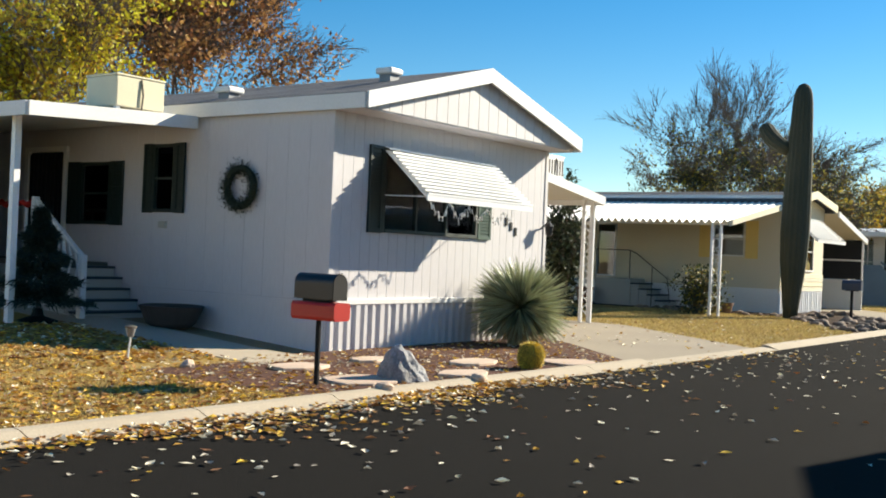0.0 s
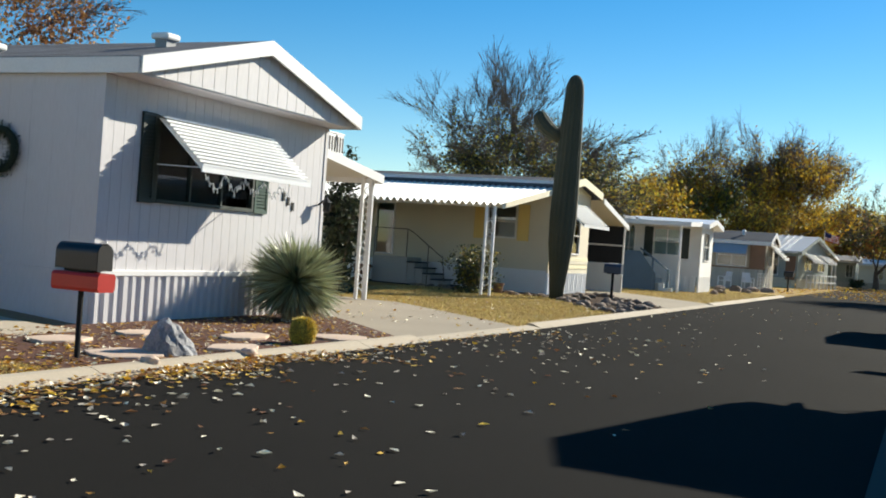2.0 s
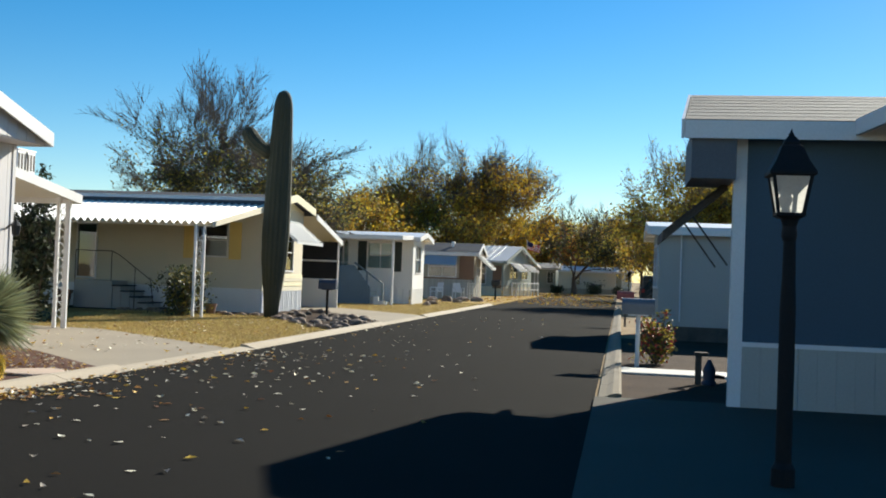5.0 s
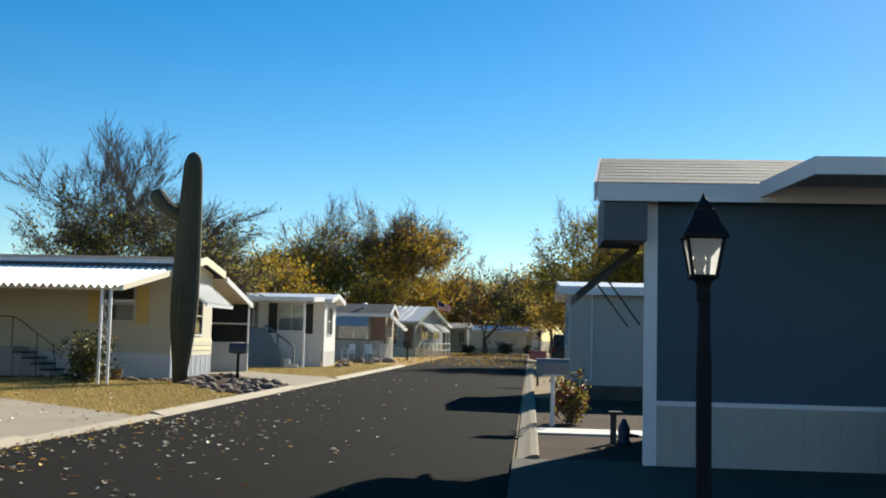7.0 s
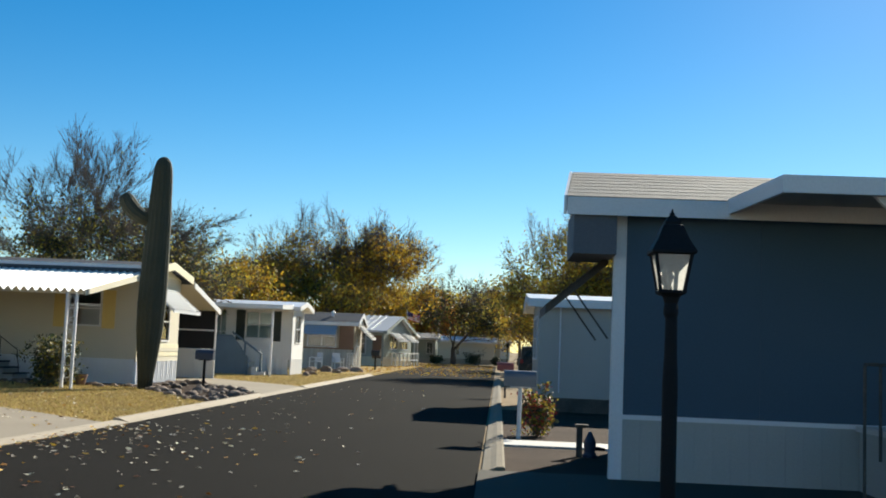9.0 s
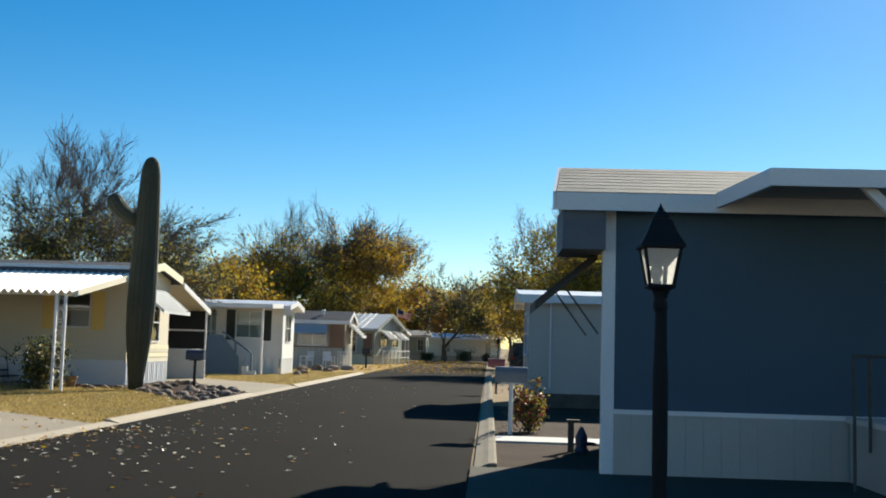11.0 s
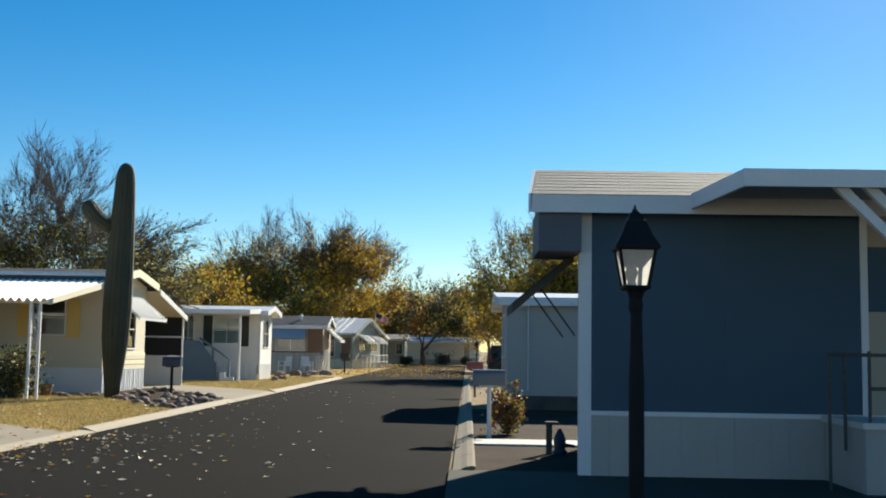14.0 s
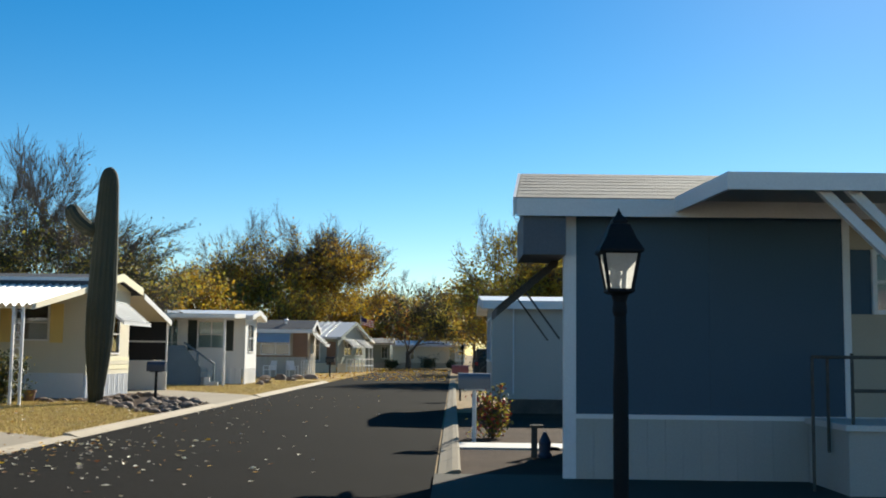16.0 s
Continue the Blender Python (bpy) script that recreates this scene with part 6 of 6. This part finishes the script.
def garden_chair(x, y, z, turn, label):
    """A white moulded garden chair with arms."""
    c = thing("garden_chair", (x, y, z), label, "chair", "garden chairs by the far home")
    part("seat", boxed(x - 0.24, x + 0.24, y - 0.24, y + 0.24, z + 0.40, z + 0.44, bevel=0.015), M["trim_white"], c)
    part("backrest", slab(bmesh.new(), [(x - 0.24, y + 0.22, z + 0.44), (x + 0.24, y + 0.22, z + 0.44), (x + 0.22, y + 0.34, z + 0.92), (x - 0.22, y + 0.34, z + 0.92)], 0.04), M["trim_white"], c)
    for sx in (-1, 1):
        part("armrest", boxed(x + sx * 0.26 - 0.03, x + sx * 0.26 + 0.03, y - 0.22, y + 0.26, z + 0.62, z + 0.66), M["trim_white"], c)
        for sy in (-1, 1):
            part("leg", boxed(x + sx * 0.25 - 0.025, x + sx * 0.25 + 0.025, y + sy * 0.22 - 0.025, y + sy * 0.22 + 0.025, z, z + 0.62), M["trim_white"], c)
    c.rotation_euler.z = turn
    return c


garden_chair(-8.75, 58.6, 0.06, 0.5, "white plastic garden chair outside the tan home")
garden_chair(-9.9, 58.2, 0.06, -0.6, "white plastic garden chair outside the tan home")
tl = thing("trellis", (-8.1, 59.6, 0.06), "white wooden lattice trellis beside the tan home", "trellis")
for i in range(5):
    part("lath", boxed(-8.42 + i * 0.15, -8.38 + i * 0.15, 59.6, 59.63, 0.06, 1.0 + 0.4 * (i > 2)), M["trim_white"], tl)
for i in range(5):
    part("cross_lath", boxed(-8.44, -7.78, 59.57, 59.6, 0.2 + i * 0.19, 0.23 + i * 0.19), M["trim_white"], tl)
for i, (x, y, s) in enumerate(((-8.6, 54.0, 0.36), (-8.1, 55.5, 0.34), (-7.4, 56.4, 0.36), (-9.2, 53.0, 0.3), (-7.9, 52.6, 0.26), (-8.3, 48.0, 0.24), (-8.2, 45.9, 0.2))):
    solo("boulder", rock_mesh((x, y, 0.06), (s, s, s * 0.8), i + 300, 2), M["stone"], "brown garden boulder on the far lawn", "boulder", (x, y, 0.06))
mailbox(-7.15, 62.5, 0.9, 0.22, 0.3, 0.5, M["black"], M["black_rough"], 1, "black mailbox before the tan home", post_r=0.05, z_ground=0.06)
fn = thing("porch_railing", (-7.0, 81, 0.06), "pale wooden railing before the sage home", "railing")
for i in range(8):
    part("post", beam(bmesh.new(), (-7.55 + i * 0.2, 76.2 + i * 0.85, 0.05), (-7.55 + i * 0.2, 76.2 + i * 0.85, 1.0), 0.09), M["trim_white"], fn)
for z in (0.52, 1.0):
    part("rail", beam(bmesh.new(), (-7.55, 76.2, z), (-6.15, 82.15, z), 0.08), M["trim_white"], fn)
# flag on its pole
fl = thing("flag", (-7.62, 88.0, 0.06), "striped red and white flag with blue corner on a pole", "flag")
part("pole", tube(bmesh.new(), [(-7.62, 88, 0.05), (-7.62, 88, 4.5)], 0.035, 8), M["steel"], fl)
fz = 4.36
for i in range(9):
    bm = bmesh.new()
    pts = [(-7.58 + 0.115 * k, 88 + 0.08 * math.sin(k * 1.1), fz - 0.07 * i - 0.03 * k) for k in range(10)]
    for a, b in zip(pts, pts[1:]):
        va = [bm.verts.new(p) for p in (a, b, (b[0], b[1], b[2] - 0.07), (a[0], a[1], a[2] - 0.07))]
        bm.faces.new(va)
    bmesh.ops.remove_doubles(bm, verts=bm.verts, dist=0.001)
    bmesh.ops.solidify(bm, geom=bm.faces[:], thickness=0.006)
    part("stripe", bm, M["flag_red"] if i % 2 == 0 else M["flag_white"], fl)
bm = bmesh.new()
bm.faces.new([bm.verts.new(p) for p in ((-7.58, 87.9, fz), (-7.12, 87.88, fz - 0.12), (-7.12, 87.88, fz - 0.46), (-7.58, 87.9, fz - 0.34))])
bmesh.ops.solidify(bm, geom=bm.faces[:], thickness=0.006)
part("canton", bm, M["flag_blue"], fl)
for i, (x, y, s) in enumerate(((-2.6, 108.0, 0.95), (-6.0, 103.2, 0.6), (-0.3, 107.0, 0.6))):
    shrub("shrub", (x, y, 0.02), (s, s * 0.8, s * 1.1), 900, 0.09, [(M["leaf_dark"], 1.0)], "clipped dark shrub before the end home", seed=40 + i, stems=12)
# parked dark utility vehicle far down the lane
def parked_car(x, y, label):
    c = thing("car", (x, y, 0.02), label, "car")
    w = 0.92
    body = [(y, 0.35), (y + 4.5, 0.35), (y + 4.5, 0.95), (y + 4.4, 1.05), (y + 3.3, 1.12), (y + 0.05, 1.10), (y - 0.02, 0.8)]
    bm = prism(bmesh.new(), body, "x", x - w, x + w)
    bmesh.ops.bevel(bm, geom=bm.edges[:], offset=0.05, segments=2, affect="EDGES")
    part("body", bm, M["black"], c)
    bm = prism(bmesh.new(), [(y + 0.05, 1.10), (y + 3.3, 1.12), (y + 2.5, 1.72), (y + 0.3, 1.76)], "x", x - w * 0.86, x + w * 0.86)
    bmesh.ops.bevel(bm, geom=bm.edges[:], offset=0.05, segments=2, affect="EDGES")
    cab = part("cabin", bm, M["black"], c)
    part("roof_panel", boxed(x - w * 0.8, x + w * 0.8, y + 0.3, y + 2.4, 1.74, 1.79, bevel=0.015), M["steel"], cab)
    part("rear_window", slab(bmesh.new(), [(x - 0.62, y + 0.09, 1.62), (x + 0.62, y + 0.09, 1.62), (x + 0.66, y + 0.03, 1.2), (x - 0.66, y + 0.03, 1.2)], 0.01), M["glass"], cab)
    for sx in (-1, 1):
        part("tail_lamp", boxed(x + sx * 0.8 - 0.08, x + sx * 0.8 + 0.08, y - 0.04, y + 0.02, 0.82, 1.02), M["red"], c)
        for wy in (0.85, 3.6):
            wh = part("wheel", tube(bmesh.new(), [(x + sx * 0.70, y + wy, 0.35), (x + sx * 0.93, y + wy, 0.35)], 0.34, 20), M["black_rough"], c)
            part("rim", tube(bmesh.new(), [(x + sx * 0.90, y + wy, 0.35), (x + sx * 0.94, y + wy, 0.35)], 0.2, 14), M["steel"], wh)
    return c


parked_car(2.1, 62.0, "black utility vehicle parked beside the lane")

# ---- east side: rose bush, second mailbox, garden ornament, far lamp ----
shrub("rose_bush", (0.66, 18.2, 0.05), (0.36, 0.34, 0.66), 1500, 0.036, [(M["leaf_dark"], 0.3), (M["leaf_olive"], 0.6), (M["rose"], 0.30)], "leggy rose bush with red blooms in mulch", "rose bush", seed=9, stems=12)
mailbox(0.20, 33.0, 0.85, 0.2, 0.25, 0.5, M["dull_red"], M["weathered"], -1, "dull red mailbox beyond the grey one", post_r=0.035)
go = thing("garden_ornament", (1.14, 14.9, 0.05), "dark garden tap post with a blue-black valve body", "ornament")
part("post", boxed(1.06, 1.14, 14.86, 14.94, 0.03, 0.44, bevel=0.008), M["weathered"], go)
part("valve_body", turned(bmesh.new(), (1.24, 14.86, 0.03), [(0.09, 0), (0.10, 0.05), (0.075, 0.09), (0.085, 0.22), (0.06, 0.28), (0.03, 0.34), (0.02, 0.36)], 14), M["mail_blue"], go)
part("spout", tube(bmesh.new(), [(1.28, 14.86, 0.17), (1.36, 14.84, 0.17), (1.44, 14.84, 0.16)], [0.03, 0.024, 0.02], 8), M["black_rough"], go)
part("cap", boxed(1.04, 1.22, 14.84, 14.96, 0.44, 0.48, bevel=0.006), M["weathered"], go)
dp = part("downpipe", tube(bmesh.new(), [(1.42, 25.96, 2.55), (1.42, 25.96, 0.5)], 0.02, 6), M["steel"], home_g)
fl2 = thing("lamp_post", (0.76, 98.0, 0.02), "distant black lamp post beside the lane", "lamp post")
part("post", tube(bmesh.new(), [(0.76, 98, 0), (0.76, 98, 1.75)], 0.05, 8), M["black_rough"], fl2)
part("lantern", turned(bmesh.new(), (0.76, 98, 1.75), [(0.08, 0), (0.16, 0.3), (0.2, 0.32), (0.05, 0.55)], 8), M["black_rough"], fl2)


# ---- fallen leaves, litter and grass ----
def litter(name, n, place, size, mats, shares, label, seed, curl=0.35):
    """Loose curled leaves: each a folded kite with its own tilt."""
    rng = np.random.default_rng(seed)
    vs, fs, idx = [], [], []
    for i in range(n):
        x, y, z = place(rng)
        s = size * rng.uniform(0.55, 1.35)
        a = rng.uniform(0, math.tau)
        u, v = np.array((math.cos(a), math.sin(a), 0)), np.array((-math.sin(a), math.cos(a), 0))
        t = rng.normal(0, curl, 2)
        k = len(vs)
        o = np.array((x, y, z + 0.004))
        up = np.array((0, 0, 1.0))
        vs += [o - u * s + up * abs(t[0]) * s, o - v * s * 0.55 + up * abs(t[1]) * s, o + u * s * 0.9 + up * abs(t[0]) * s * 0.6, o + v * s * 0.55 + up * abs(t[1]) * s * 0.8, o + up * 0.003]
        fs += [(k, k + 1, k + 4), (k + 1, k + 2, k + 4), (k + 2, k + 3, k + 4), (k + 3, k, k + 4)]
        m = rng.choice(len(mats), p=shares)
        idx += [m] * 4
    ob = raw(name, vs, fs, mats, idx)
    return tagged(ob, label, "leaves", kind="stuff")


def road_z(x, y):
    """Height of the lane, its gutter and kerb."""
    d = west(y) - x
    if d > 0:
        return float(np.interp(d, [0, 0.1, 0.18, 0.29], [0.028, 0.056, 0.09, 0.098]))
    return float(np.interp(x, [p[0] for p in prof_road], [p[1] for p in prof_road])) + 0.004


prof_road = [(-6.50, 0.014), (-6.20, 0.016), (-5.2, 0.030), (-3.2, 0.045), (-1.2, 0.030), (-0.22, 0.016)]


def on_road(rng):
    y = rng.uniform(2.5, 17) if rng.random() < 0.8 else rng.uniform(17, 36)
    x = 0
    while x > -1.6:
        x = west(y) + abs(rng.normal(0, 2.0))
    return x, y, road_z(x, y)


def in_gutter(rng):
    y = rng.normal(8.6, 1.0) if rng.random() < 0.55 else rng.normal(5.2, 0.8) if rng.random() < 0.6 else rng.uniform(2, 17)
    k = 0.5 + 0.5 * math.sin(y * 1.9) * math.sin(y * 0.7 + 1)
    x = west(y) + abs(rng.normal(0, 0.10 + 0.42 * k)) - 0.06
    return x, y, road_z(x, y)


def on_lawn(rng):
    x, y = rng.uniform(-12.5, -6.6), rng.uniform(1.0, 8.5)
    while x > -9.35 and y > 6.9 and rng.random() < 0.75:
        x, y = rng.uniform(-12.5, -6.6), rng.uniform(1.0, 8.5)
    return x, y, rise(x, y) + 0.05


def on_bed(rng):
    x, y = 0, 0
    while not inside(x + 0.1, y, BED_1):
        x, y = rng.uniform(-9.3, -6.3), rng.uniform(6.9, 15.3)
    return x, y, 0.062


def on_far(rng):
    x = rng.uniform(-12, -0.4)
    return x, rng.uniform(54, 100), 0.062


def on_yard(rng):
    x, y = rng.uniform(-11, -6.4), rng.uniform(15, 29)
    return x, y, 0.052


leaf_mats = [M["leaf_litter"], M["leaf_pale"], M["leaf_brown"]]
litter("road_leaves", 560, on_road, 0.042, leaf_mats, [0.20, 0.72, 0.08], "scattered dry leaves on the asphalt", 51)
litter("gutter_leaves", 2300, in_gutter, 0.038, leaf_mats, [0.60, 0.25, 0.15], "gold and brown leaves drifted along the gutter", 52)
litter("lawn_leaves", 15000, on_lawn, 0.040, leaf_mats, [0.66, 0.10, 0.24], "thick carpet of fallen gold leaves on the lawn", 53)
litter("bed_leaves", 1900, on_bed, 0.035, leaf_mats, [0.55, 0.30, 0.15], "fallen leaves on the red gravel bed", 54)
litter("far_leaves", 3000, on_far, 0.08, [M["leaf_gold"], M["leaf_litter"], M["leaf_brown"]], [0.6, 0.2, 0.2], "drift of yellow leaves across the lane's end", 55)
litter("yard_leaves", 350, on_yard, 0.045, leaf_mats, [0.3, 0.6, 0.1], "few pale leaves on the driveway and lawn", 56)


def tufts(name, n, outline, height, seed, label):
    rng = np.random.default_rng(seed)
    x0, x1 = max(min(p[0] for p in outline), -14), max(p[0] for p in outline)
    y0, y1 = min(p[1] for p in outline), max(p[1] for p in outline)
    vs, fs = [], []
    for i in range(n):
        x, y = rng.uniform(x0, x1), rng.uniform(y0, y1)
        if not inside(x + 0.1, y, outline):
            continue
        z = rise(x, y) + 0.045
        h = height * rng.uniform(0.4, 1.2)
        a = rng.uniform(0, math.tau)
        d = np.array((math.cos(a), math.sin(a), 0))
        tip = np.array((x, y, z + h)) + np.array((rng.normal(0, h * 0.6), rng.normal(0, h * 0.6), 0))
        k = len(vs)
        b = np.array((x, y, z))
        vs += [b - d * 0.006, b + d * 0.006, tip]
        fs.append((k, k + 1, k + 2))
    return tagged(raw(name, vs, fs, [M["grass"]]), label, "grass", kind="stuff")


tufts("lawn_grass", 26000, [kerbside(1.0), kerbside(6.9), (-12, 6.9), (-12, 1.0)], 0.045, 61, "short dry grass blades on the first lawn")
tufts("yard_grass", 48000, LAWN_2, 0.05, 62, "short dry grass blades on the cream home's lawn")
tufts("far_grass", 22000, LAWN_3, 0.07, 63, "short dry grass blades before the white home")

# unseen homes added behind the view to close the street and block skylight
plain_home(-9.4, -9.5, -4.5, -24, M["far_white"], M["grey_skirt"], M["white_metal"], M["trim_white"], 2.95, 3.6, "unseen white mobile home added to block skylight", front_holes=[(-8, -6, 1.4, 2.5)])
plain_home(2.6, -12.0, -7.0, 18, M["tan"], M["grey_skirt"], M["white_metal"], M["trim_white"], 2.95, 3.6, "unseen tan mobile home added to block skylight", front_holes=[(-10.5, -8.5, 1.4, 2.5)], out=-1)
